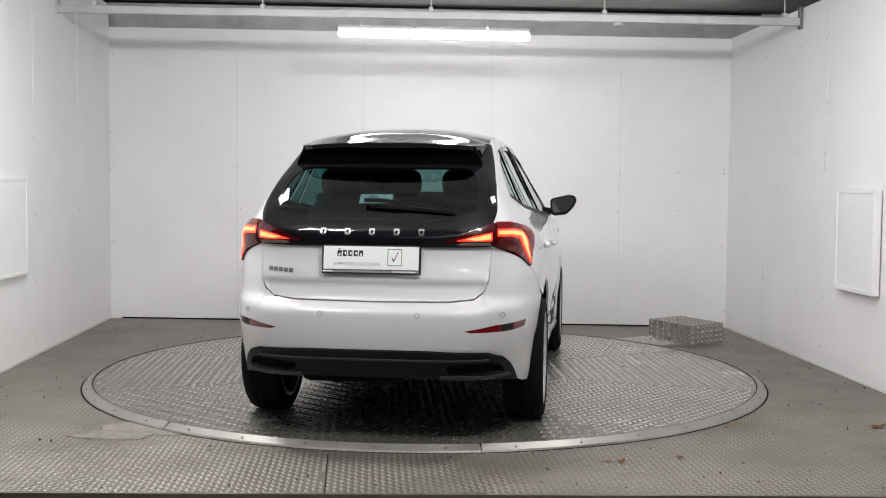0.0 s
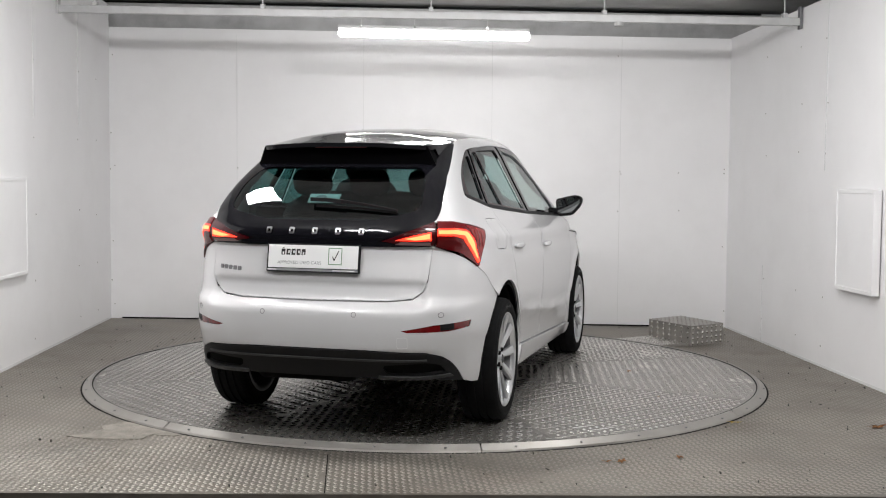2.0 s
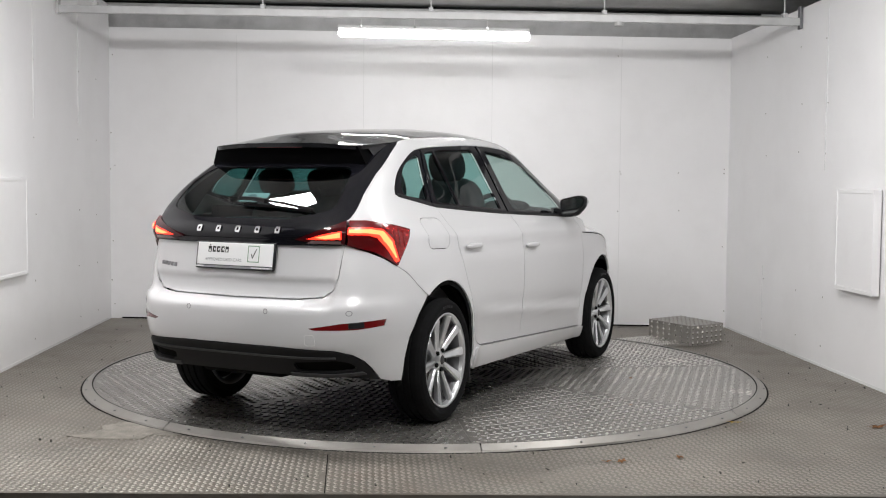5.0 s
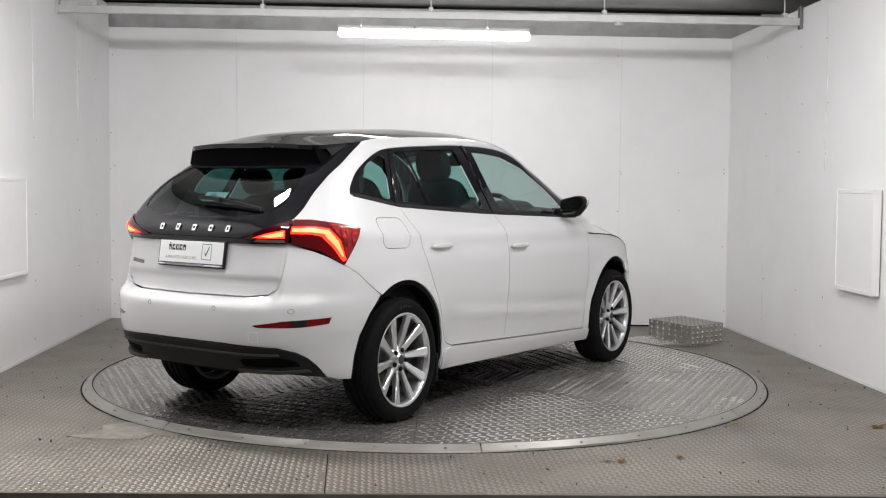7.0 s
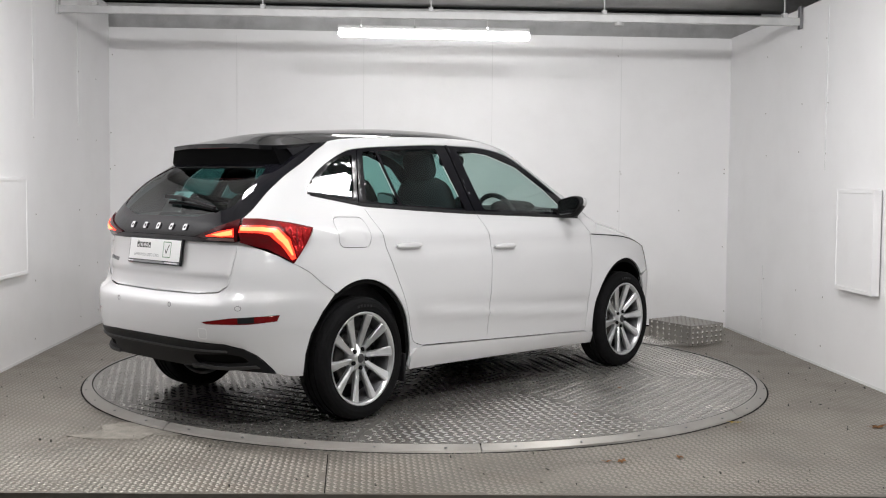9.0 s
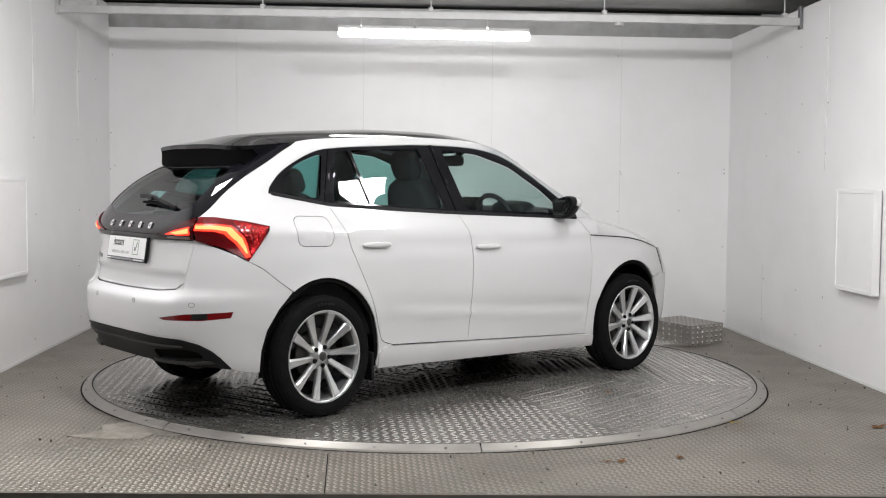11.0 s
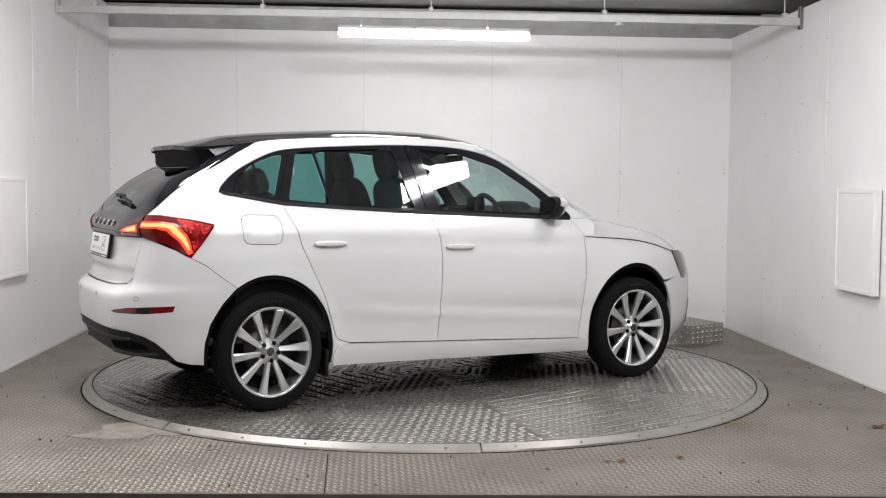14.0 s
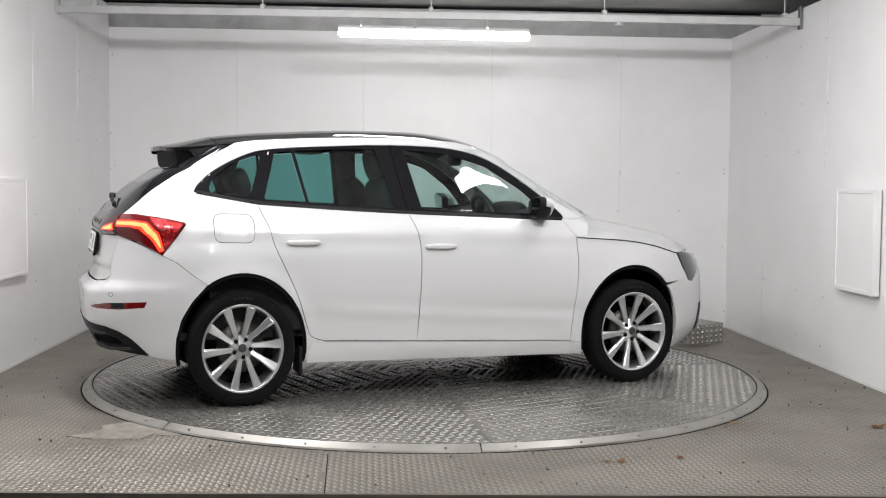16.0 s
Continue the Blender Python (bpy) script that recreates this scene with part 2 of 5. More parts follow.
def shrink(poly, d):
    """The polygon moved inwards by d, for the gaps between panels."""
    p = [np.array(q, float) for q in poly]
    area = sum(a[0] * b[1] - a[1] * b[0] for a, b in zip(p, p[1:] + p[:1]))
    s = 1 if area > 0 else -1
    out = []
    for i in range(len(p)):
        e = p[(i + 1) % len(p)] - p[i - 1]
        l = np.linalg.norm(e)
        out.append(tuple(p[i] + (np.array((-e[1], e[0])) / l * s * d if l > 1e-9 else 0)))
    return out


from mathutils.geometry import delaunay_2d_cdt


def patch(name, outline, surf, material, parent, label="", step=0.04, off=0.0, flange=0.012, holes=(), gap=0.0, mirror=False, tr=None):
    """A panel: a polygon of a surface's own plane, filled with small triangles, laid on the surface, with its edge turned inwards."""
    loops = [densify(shrink(outline, gap) if gap else outline, step * 0.6)]
    loops += [densify(shrink(h, -gap) if gap else h, step * 0.6) for h in holes]
    vs, es = [], []
    for lp in loops:
        k = len(vs)
        vs += lp
        es += [(k + i, k + (i + 1) % len(lp)) for i in range(len(lp))]
    bx = np.array(loops[0])
    gx, gy = np.meshgrid(np.arange(bx[:, 0].min(), bx[:, 0].max(), step), np.arange(bx[:, 1].min(), bx[:, 1].max(), step))
    gx[::2] += step / 2
    gx, gy = gx.ravel(), gy.ravel()
    ok = inside(loops[0], gx, gy)
    for lp in loops[1:]:
        ok &= ~inside(lp, gx, gy)
    edge = np.array(vs)
    gx, gy = gx[ok], gy[ok]
    band = []
    for q, lp in enumerate(loops):
        for d in (0.35, 0.8):
            band += shrink(lp, step * d if q == 0 else -step * d)
    band = np.array(band)
    bok = inside(loops[0], band[:, 0], band[:, 1])
    for lp in loops[1:]:
        bok &= ~inside(lp, band[:, 0], band[:, 1])
    bok &= np.min(np.hypot(band[:, 0, None] - edge[:, 0], band[:, 1, None] - edge[:, 1]), 1) > step * 0.25
    band = band[bok]
    if len(gx):
        near = np.min(np.hypot(gx[:, None] - edge[:, 0], gy[:, None] - edge[:, 1]), 1) > step * 1.2
        gx, gy = gx[near], gy[near]
    allv = [Vector(v) for v in vs] + [Vector((a, b)) for a, b in band] + [Vector((a, b)) for a, b in zip(gx, gy)]
    cv, ce, cf, ov, oe, of = delaunay_2d_cdt(allv, es, [], 0, 1e-6)
    cv = np.array([tuple(v) for v in cv])
    cf = np.array([f for f in cf if len(f) == 3])
    cen = cv[cf].mean(1)
    ok = inside(loops[0], cen[:, 0], cen[:, 1])
    for lp in loops[1:]:
        ok &= ~inside(lp, cen[:, 0], cen[:, 1])
    cf = cf[ok]
    e = 2e-3
    P = surf(cv[:, 0], cv[:, 1])
    N = np.cross(surf(cv[:, 0] + e, cv[:, 1]) - surf(cv[:, 0] - e, cv[:, 1]), surf(cv[:, 0], cv[:, 1] + e) - surf(cv[:, 0], cv[:, 1] - e))
    N /= np.linalg.norm(N, axis=1)[:, None] + 1e-12
    P = P + N * off
    verts = [tuple(q) for q in P]
    faces = [tuple(int(i) for i in f) for f in cf]
    if flange:
        count = {}
        for f in faces:
            for a, b in ((f[0], f[1]), (f[1], f[2]), (f[2], f[0])):
                count[(a, b)] = count.get((a, b), 0) + 1
        idx = {}
        for (a, b) in list(count):
            if (b, a) in count:
                continue
            for q in (a, b):
                if q not in idx:
                    idx[q] = (len(verts), len(verts) + 1)
                    verts += [tuple(P[q]), tuple(P[q] - N[q] * flange)]
            faces.append((idx[b][0], idx[a][0], idx[a][1], idx[b][1]))
    if mirror:
        verts = [(x, -y, z) for x, y, z in verts]
        faces = [tuple(reversed(f)) for f in faces]
    t = tr or TR
    me = mesh_of(name, [t(*v) for v in verts], faces, material, smooth=True)
    return part(name, me, material, parent, label)


def ribbon(path, w, t):
    """A flat bar of width w and thickness t along a list of 3D points, as a bmesh."""
    bm = bmesh.new()
    rows = []
    for i, q in enumerate(path):
        q = Vector(q)
        d = (Vector(path[min(i + 1, len(path) - 1)]) - Vector(path[max(i - 1, 0)])).normalized()
        s = d.cross(Vector((0, 0, 1)))
        s = s.normalized() if s.length > 1e-6 else Vector((1, 0, 0))
        n = s.cross(d)
        rows.append([bm.verts.new(q + s * a * w / 2 + n * b * t / 2) for a, b in ((-1, -1), (1, -1), (1, 1), (-1, 1))])
    for a, b in zip(rows, rows[1:]):
        for i in range(4):
            bm.faces.new((a[i], a[(i + 1) % 4], b[(i + 1) % 4], b[i]))
    bm.faces.new(rows[0])
    bm.faces.new(reversed(rows[-1]))
    bmesh.ops.recalc_face_normals(bm, faces=bm.faces)
    return bm


# ---- the booth ----
FZ = -0.03          # level of the floor round the turntable, whose top is at 0
BL, BR = (-3.005, 2.986), (2.758, 2.576)      # corners of the back wall
LF, RF = (-2.80, -3.0), (3.06, -3.0)          # where the side walls end


def wall(name, a, b, za, zb, t, label):
    d = (Vector(b) - Vector(a)).normalized()
    n = Vector((d.y, -d.x)) * t
    q = [(*a, FZ - 0.1), (*b, FZ - 0.1), (b[0] - n.x, b[1] - n.y, FZ - 0.1), (a[0] - n.x, a[1] - n.y, FZ - 0.1)]
    return structure(name, hexa(name, q, [(x, y, z) for (x, y, _), z in zip(q, (za, zb, zb, za))], M_WALL), label, "wall")


wall("wall_back", BL, BR, 2.72, 2.615, 0.08, "white painted board wall with joints and scuffs")
wall("wall_right", BR, RF, 2.62, 2.68, 0.08, "white painted board wall beside the turntable")
wall("wall_left", LF, BL, 2.93, 2.93, 0.08, "white painted board wall beside the turntable")

# concrete structure behind and above the boards
structure("wall_concrete", hexa("wall_concrete", [(-3.4, 3.12, 0), (6.5, 2.70, 0), (6.5, 3.0, 0), (-3.4, 3.4, 0)], [(-3.4, 3.12, 2.99), (6.5, 2.70, 2.82), (6.5, 3.0, 2.82), (-3.4, 3.4, 2.99)], M_CONC), "bare grey concrete wall above the white boards", "wall")
structure("ceiling", hexa("ceiling", [(-6.5, -12, 3.02), (6.5, -12, 2.93), (6.5, 3.5, 2.86), (-6.5, 3.5, 3.05)], [(-6.5, -12, 3.2), (6.5, -12, 3.2), (6.5, 3.5, 3.2), (-6.5, 3.5, 3.2)], M_CEIL), "bare concrete slab ceiling", "ceiling")

# the hall behind the camera
structure("ground", hexa("ground", [(-6.5, -12, -0.3), (6.5, -12, -0.3), (6.5, 3.5, -0.3), (-6.5, 3.5, -0.3)], [(-6.5, -12, -0.06), (6.5, -12, -0.06), (6.5, 3.5, -0.06), (-6.5, 3.5, -0.06)], M_GROUND), "dark concrete floor in front of the booth", "floor")
for nm, a, b in (("wall_hall_left", (-6.5, -12), (-6.5, 3.5)), ("wall_hall_right", (6.5, 3.5), (6.5, -12)), ("wall_hall_front", (6.5, -12), (-6.5, -12))):
    d = (Vector(b) - Vector(a)).normalized()
    n = Vector((d.y, -d.x)) * -0.15
    q = [(*a, -0.3), (*b, -0.3), (b[0] + n.x, b[1] + n.y, -0.3), (a[0] + n.x, a[1] + n.y, -0.3)]
    structure(nm, hexa(nm, q, [(x, y, 3.2) for x, y, _ in q], M_HALL), "plain grey hall wall", "wall")

# ---- tread plate floor ----
R_RING, R_DISC = 2.262, 2.196


def tread_bars(name, polys_mask, ang, pitch, material, z, extent, rows=False):
    """Raised lozenge bars over the points that the mask keeps: chequered, or in rows of zigzags."""
    n0, n1 = int((extent[1] - extent[0]) / pitch), int((extent[3] - extent[2]) / pitch)
    i, j = np.meshgrid(np.arange(n0), np.arange(n1), indexing="ij")
    x, y = extent[0] + i.ravel() * pitch, extent[2] + j.ravel() * pitch
    k = (i if rows else i + j).ravel() % 2
    c, s = math.cos(radians(ang)), math.sin(radians(ang))
    x, y = c * x - s * y, s * x + c * y
    keep = polys_mask(x, y)
    x, y, k = x[keep], y[keep], k[keep]
    a = radians(ang) + np.where(k == 0, math.pi / 4, -math.pi / 4)
    hl, hw, h = pitch * 0.60, pitch * 0.21, 0.0036
    dx, dy = np.cos(a), np.sin(a)
    V = np.empty((len(x), 6, 3))
    for q, (u, v, w) in enumerate(((-hl, 0, 0), (0, -hw, 0), (hl, 0, 0), (0, hw, 0), (-hl * 0.45, 0, h), (hl * 0.45, 0, h))):
        V[:, q, 0], V[:, q, 1], V[:, q, 2] = x + dx * u - dy * v, y + dy * u + dx * v, z + w
    F = []
    base = np.arange(len(x))[:, None] * 6
    tri = np.concatenate([base + np.array(t) for t in ((0, 1, 4), (1, 5, 4), (1, 2, 5), (2, 3, 5), (3, 4, 5), (3, 0, 4))])
    me = bpy.data.meshes.new(name)
    me.vertices.add(len(x) * 6)
    me.vertices.foreach_set("co", V.reshape(-1))
    me.loops.add(len(tri) * 3)
    me.loops.foreach_set("vertex_index", tri.reshape(-1).astype(np.int32))
    me.polygons.add(len(tri))
    me.polygons.foreach_set("loop_start", np.arange(len(tri), dtype=np.int32) * 3)
    me.update(calc_edges=True)
    me.materials.append(material)
    return me


floor_bm = bmesh.new()
ring_v = [floor_bm.verts.new((R_RING * 0.985 * math.cos(a), R_RING * 0.985 * math.sin(a), FZ)) for a in np.linspace(0, 2 * math.pi, 96, endpoint=False)]
FRONT = -2.98
out_v = []
for a in np.linspace(0, 2 * math.pi, 96, endpoint=False):
    dx, dy = math.cos(a), math.sin(a)
    k = min(3.1 / abs(dx) if dx else 9e9, (3.1 / dy if dy > 0 else FRONT / dy) if abs(dy) > 1e-9 else 9e9)
    out_v.append(floor_bm.verts.new((dx * k, dy * k, FZ)))
for i in range(96):
    floor_bm.faces.new((ring_v[i], out_v[i], out_v[(i + 1) % 96], ring_v[(i + 1) % 96]))
lip = [floor_bm.verts.new(v) for v in ((-3.1, FRONT, FZ), (3.1, FRONT, FZ), (3.1, FRONT, -0.07), (-3.1, FRONT, -0.07))]
floor_bm.faces.new(reversed(lip))
for sx in (-1, 1):
    for y0 in (FRONT, 3.1):
        near = sorted(out_v, key=lambda v: (v.co.x - sx * 3.1) ** 2 + (v.co.y - y0) ** 2)[:2]
        cv = floor_bm.verts.new((sx * 3.1, y0, FZ))
        try:
            floor_bm.faces.new((near[0], near[1], cv))
        except ValueError:
            pass
bmesh.ops.recalc_face_normals(floor_bm, faces=floor_bm.faces)
me = bpy.data.meshes.new("floor")
floor_bm.to_mesh(me)
floor_bm.free()
me.materials.append(M_PLATE)
floor = structure("floor", me, "worn grey aluminium tread plate floor with dirt", "floor")


def on_floor(x, y):
    ok = (np.hypot(x, y) > R_RING + 0.015) & (y > FRONT + 0.02) & (np.abs(x) < 3.0)
    return ok & (np.abs(x + 0.46) > 0.004)


part("floor_tread_relief", tread_bars("floor_tread_relief", on_floor, 3.0, 0.030, M_TREAD, FZ, (-3.3, 3.3, -3.3, 3.3)), M_TREAD, floor)["kind"] = "stuff"

# ring round the turntable: a shallow ramp of steel segments
ring = tagged(new("turntable_ring"), "sloping steel ring of bolted segments round the turntable", "ring")
for k in range(8):
    a0, a1 = radians(-83.0 + 45 * k) + 0.0015, radians(-83.0 + 45 * (k + 1)) - 0.0015
    v, f = [], []
    for i in range(17):
        a = a0 + (a1 - a0) * i / 16
        for r, z in ((R_RING, FZ), (R_RING - 0.006, FZ + 0.012), (R_DISC + 0.02, 0.006), (R_DISC + 0.006, 0.004), (R_DISC + 0.006, FZ - 0.04)):
            v.append((r * math.cos(a), r * math.sin(a), z))
    for i in range(16):
        for j in range(4):
            f.append((i * 5 + j, (i + 1) * 5 + j, (i + 1) * 5 + j + 1, i * 5 + j + 1))
    part("ring_segment", mesh_of("ring_segment", v, f, M_RING), M_RING, ring)
# narrow black bands along the outer and inner edge of the ring
for name, ra, rb, z in (("outer_gap", R_RING - 0.004, R_RING + 0.009, FZ + 0.002), ("inner_gap", R_DISC - 0.001, R_DISC + 0.007, 0.003)):
    v, f = [], []
    for i in range(145):
        a = 2 * math.pi * i / 144
        v += [(ra * math.cos(a), ra * math.sin(a), z), (rb * math.cos(a), rb * math.sin(a), z), (rb * math.cos(a), rb * math.sin(a), z - 0.01), (ra * math.cos(a), ra * math.sin(a), z - 0.01)]
    for i in range(144):
        f += [(i * 4 + k, i * 4 + (k + 1) % 4, i * 4 + 4 + (k + 1) % 4, i * 4 + 4 + k) for k in range(4)]
    part(name, mesh_of(name, v, [q[::-1] for q in f], M_BLACK), M_BLACK, ring, "dark gap line along the ring")
bolt_me = None
for k in range(40):
    a = radians(-83.0 + 4.5 + 9 * k)
    if bolt_me is None:
        b = cyl_bm(0.007, 0.004, seg=8)
        bolt_me = bpy.data.meshes.new("bolt")
        b.to_mesh(bolt_me)
        b.free()
        bolt_me.materials.append(M_ALLOYDARK)
    o = part("bolt", bolt_me, M_ALLOYDARK, ring)
    o.location = ((R_DISC + 0.045) * math.cos(a), (R_DISC + 0.045) * math.sin(a), -0.006)

# turning disc, in eight wedge plates, each with its bars turned with the wedge
disc = tagged(new("turntable_disc"), "round turntable of worn aluminium tread plates under the car", "turntable")
for k in range(8):
    a0 = -101.0 + 45 * k
    mid = radians(a0 + 22.5)
    gap = 0.0015
    rim_pts = [(R_DISC * math.cos(radians(a0 + 45 * i / 16)), R_DISC * math.sin(radians(a0 + 45 * i / 16))) for i in range(17)]
    wedge = shrink([(0.0, 0.0)] + rim_pts, gap)
    bm = bmesh.new()
    f = bm.faces.new([bm.verts.new((x, y, 0)) for x, y in wedge])
    r = bmesh.ops.extrude_face_region(bm, geom=[f])
    bmesh.ops.translate(bm, vec=(0, 0, -0.02), verts=[q for q in r["geom"] if isinstance(q, bmesh.types.BMVert)])
    bmesh.ops.recalc_face_normals(bm, faces=bm.faces)
    part("plate", bm, M_DISC, disc)

    def in_wedge(x, y, m=mid):
        u, v = x * math.cos(m) + y * math.sin(m), -x * math.sin(m) + y * math.cos(m)
        edge = u * math.sin(radians(22.5)) - np.abs(v) * math.cos(radians(22.5))
        return (np.hypot(x, y) < R_DISC - 0.025) & (edge > 0.018)

    part("tread_relief", tread_bars("tread_relief", in_wedge, a0 + 22.5, 0.050, M_DISCTREAD, 0.0, (-2.4, 2.4, -2.4, 2.4), True), M_DISCTREAD, disc)["kind"] = "stuff"

# ---- things of the booth ----


def rail():
    """Steel channel across the booth, hung on rods."""
    ob = tagged(new("cable_rail"), "grey steel channel rail hung on rods below the slab", "rail")
    a, b = Vector((-2.955, 1.339, 2.636)), Vector((2.85, 0.93, 2.535))
    d = b - a
    rot = d.to_track_quat("X", "Z").to_matrix().to_4x4()
    part("channel", box_bm(d.length, 0.045, 0.058, (a + b) / 2, 0.003, 1, rot), M_GALV, ob)
    part("end_bracket", box_bm(0.02, 0.06, 0.16, (-2.935, 1.338, 2.68), 0.003), M_GALV, ob)
    part("end_bracket", box_bm(0.02, 0.06, 0.17, (2.835, 0.93, 2.565), 0.003), M_ALLOYDARK, ob)
    for t in (0.055, 0.285, 0.512, 0.742, 0.977):
        q = a + d * t
        part("rod", cyl_bm(0.006, 0.4, (q.x, q.y, q.z + 0.21), 8), M_GALV, ob)
        part("clamp", box_bm(0.035, 0.055, 0.035, (q.x, q.y, q.z + 0.045), 0.003), M_GALV, ob)
    part("junction_box", cyl_bm(0.035, 0.03, (1.46, 1.0, 2.515), 16), M_GALV, ob)


def tube_lamp(a, b):
    """Fluorescent batten: housing, lit cover, two end caps and clips."""
    a, b = Vector(a), Vector(b)
    d = b - a
    ob = tagged(new("tube_light"), "long lit fluorescent batten with milky cover below the slab", "lamp", "fluorescent battens")
    rot = d.to_track_quat("X", "Z").to_matrix().to_4x4()
    c = (a + b) / 2
    part("housing", box_bm(d.length, 0.09, 0.03, c + Vector((0, 0, 0.042)), 0.008, 2, rot), M_GALV, ob, "grey housing")
    part("cover", box_bm(d.length, 0.095, 0.052, c - Vector((0, 0, 0.004)), 0.024, 4, rot), M_BOOTHTUBE if a.y > 0 else M_FILLTUBE, ob, "glowing milky cover", True)
    for t in (0.12, 0.4, 0.78):
        q = a + d * t
        part("clip", box_bm(0.02, 0.1, 0.02, q + Vector((0, 0, 0.05)), 0.003), M_CHROME, ob)
        h = 0.09 if q.z < 2.6 else 0.34
        part("hanger", cyl_bm(0.005, h, q + Vector((0, 0, 0.035 + h / 2)), 8), M_GALV, ob)
    return ob


def panel_lamp(x, y, z, w):
    ob = tagged(new("ceiling_light"), "square lit ceiling panel under the slab", "lamp", "ceiling panels")
    part("housing", box_bm(w, w, 0.05, (x, y, z + 0.045), 0.006), M_GALV, ob)
    part("hanger", cyl_bm(0.01, 0.2, (x, y, z + 0.12), 8), M_GALV, ob)


for px, py in PANELS:
    panel_lamp(px, py, 2.86, 0.62)
for px, py, _ in FRONT_PANELS:
    panel_lamp(px, py - 0.02, 2.90, 0.62)

rail()
for a, b in TUBES:
    tube_lamp(a, b)

# tread plate step with its low plate against the back corner
step_box = tagged(new("metal_step"), "small step box of aluminium tread plate on the floor", "step")
S0, S1, S2 = Vector((1.91, 1.865, 0)), Vector((2.157, 1.381, 0)), Vector((2.484, 1.62, 0))
S3 = S0 + S2 - S1
hexq = [(q.x, q.y, FZ) for q in (S0, S1, S2, S3)]
part("body", hexa("body", hexq, [(x, y, 0.135) for x, y, _ in hexq], M_RING), M_RING, step_box)


def lozenges(o, u, v, n, nu, nv, lu, lv):
    """Raised diamonds on a face with origin o, edges u, v and outward normal n."""
    vs, fs = [], []
    for i in range(nu):
        for j in range(nv):
            c = o + u * ((i + 0.5) / nu) + v * ((j + 0.5) / nv)
            e, g = u.normalized() * lu, v.normalized() * lv
            if (i + j) % 2:
                e, g = e * 0.85, g * 1.15
            k = len(vs)
            vs += [c - e, c - g, c + e, c + g, c + n * 0.006]
            fs += [(k, k + 1, k + 4), (k + 1, k + 2, k + 4), (k + 2, k + 3, k + 4), (k + 3, k, k + 4)]
    return vs, fs


up = Vector((0, 0, 0.165))
for o, u, n in ((S0, S1 - S0, Vector((-0.89, -0.45, 0))), (S1, S2 - S1, Vector((0.59, -0.81, 0)))):
    vs, fs = lozenges(Vector((o.x, o.y, FZ)) + n * 0.0005, u, up, n, 7, 4, 0.017, 0.015)
    part("tread_relief", mesh_of("tread_relief", vs, fs, M_DISCTREAD), M_RING, step_box)["kind"] = "stuff"
vs, fs = lozenges(Vector((S0.x, S0.y, 0.1355)), S1 - S0, S2 - S1, Vector((0, 0, 1)), 10, 8, 0.017, 0.008)
part("tread_relief", mesh_of("tread_relief", vs, fs, M_RING), M_RING, step_box)["kind"] = "stuff"

cover = tagged(new("floor_cover_plate"), "low tread plate cover on the floor before the step", "plate")
cq = [(1.514, 1.61), (1.802, 1.273), (2.15, 1.40), (1.905, 1.87)]
part("plate", hexa("plate", [(x, y, FZ) for x, y in cq], [(x, y, FZ + 0.02) for x, y in cq], M_RING), M_RING, cover)
me = tread_bars("tread_relief", lambda x, y: inside([(a * 0.97 + 0.055, b * 0.97 + 0.045) for a, b in cq], x, y), 30, 0.03, M_DISCTREAD, FZ + 0.02, (0, 4, -1.5, 2.5))
part("tread_relief", me, M_DISCTREAD, cover)["kind"] = "stuff"


def board(name, a, b, z0, z1, nrm, depth, label):
    """Framed flat panel on a wall, from a to b."""
    ob = tagged(new(name), label, "panel", "wall panels")
    a, b, n = Vector((*a, 0)), Vector((*b, 0)), Vector((*nrm, 0)).normalized()
    d = (b - a).normalized()
    rot = Matrix((d, n, Vector((0, 0, 1)))).transposed().to_4x4()
    c, w, h = (a + b) / 2 + n * depth / 2, (b - a).length, z1 - z0
    cz = Vector((c.x, c.y, (z0 + z1) / 2))
    part("sheet", box_bm(w - 0.04, depth * 0.8, h - 0.04, cz, 0.002, 1, rot), M_WALL, ob)
    for s in (-1, 1):
        part("frame_bar", box_bm(0.028, depth, h, cz + d * s * (w / 2 - 0.014), 0.004, 2, rot), M_WALL, ob)
        part("frame_bar", box_bm(w - 0.056, depth, 0.028, cz + Vector((0, 0, s * (h / 2 - 0.014))), 0.004, 2, rot), M_WALL, ob)


board("wall_panel", (2.885, 0.07), (2.915, -0.52), 0.58, 1.268, (-1, -0.05), 0.055, "white framed square panel mounted on the white wall")
board("wall_panel", (-2.90, -0.6), (-2.92, 0.45), 0.605, 1.302, (1, 0), 0.042, "white framed square panel flat on the white wall")


# joints, screws and scuffs of the wall boards
def strip_on(a, b, z0, z1, nrm, w, material, name, parent):
    a, b = Vector((*a, z0)), Vector((*b, z1))
    n = Vector((*nrm, 0)).normalized()
    bm = bmesh.new()
    d = (b - a).normalized()
    s = d.cross(n) * w / 2
    v = [bm.verts.new(q) for q in (a - s + n * 0.004, a + s + n * 0.004, b + s + n * 0.004, b - s + n * 0.004)]
    v2 = [bm.verts.new(q.co - n * 0.004) for q in v]
    bm.faces.new(v)
    for i in range(4):
        bm.faces.new((v[i], v[(i + 1) % 4], v2[(i + 1) % 4], v2[i]))
    bmesh.ops.recalc_face_normals(bm, faces=bm.faces)
    return part(name, bm, material, parent)


def at_back(x):
    return (x, BL[1] + (BR[1] - BL[1]) * (x - BL[0]) / (BR[0] - BL[0]))


def at_left(y):
    return (BL[0] + (LF[0] - BL[0]) * (BL[1] - y) / (BL[1] - LF[1]), y)


def at_right(y):
    return (BR[0] + (RF[0] - BR[0]) * (BR[1] - y) / (BR[1] - RF[1]), y)


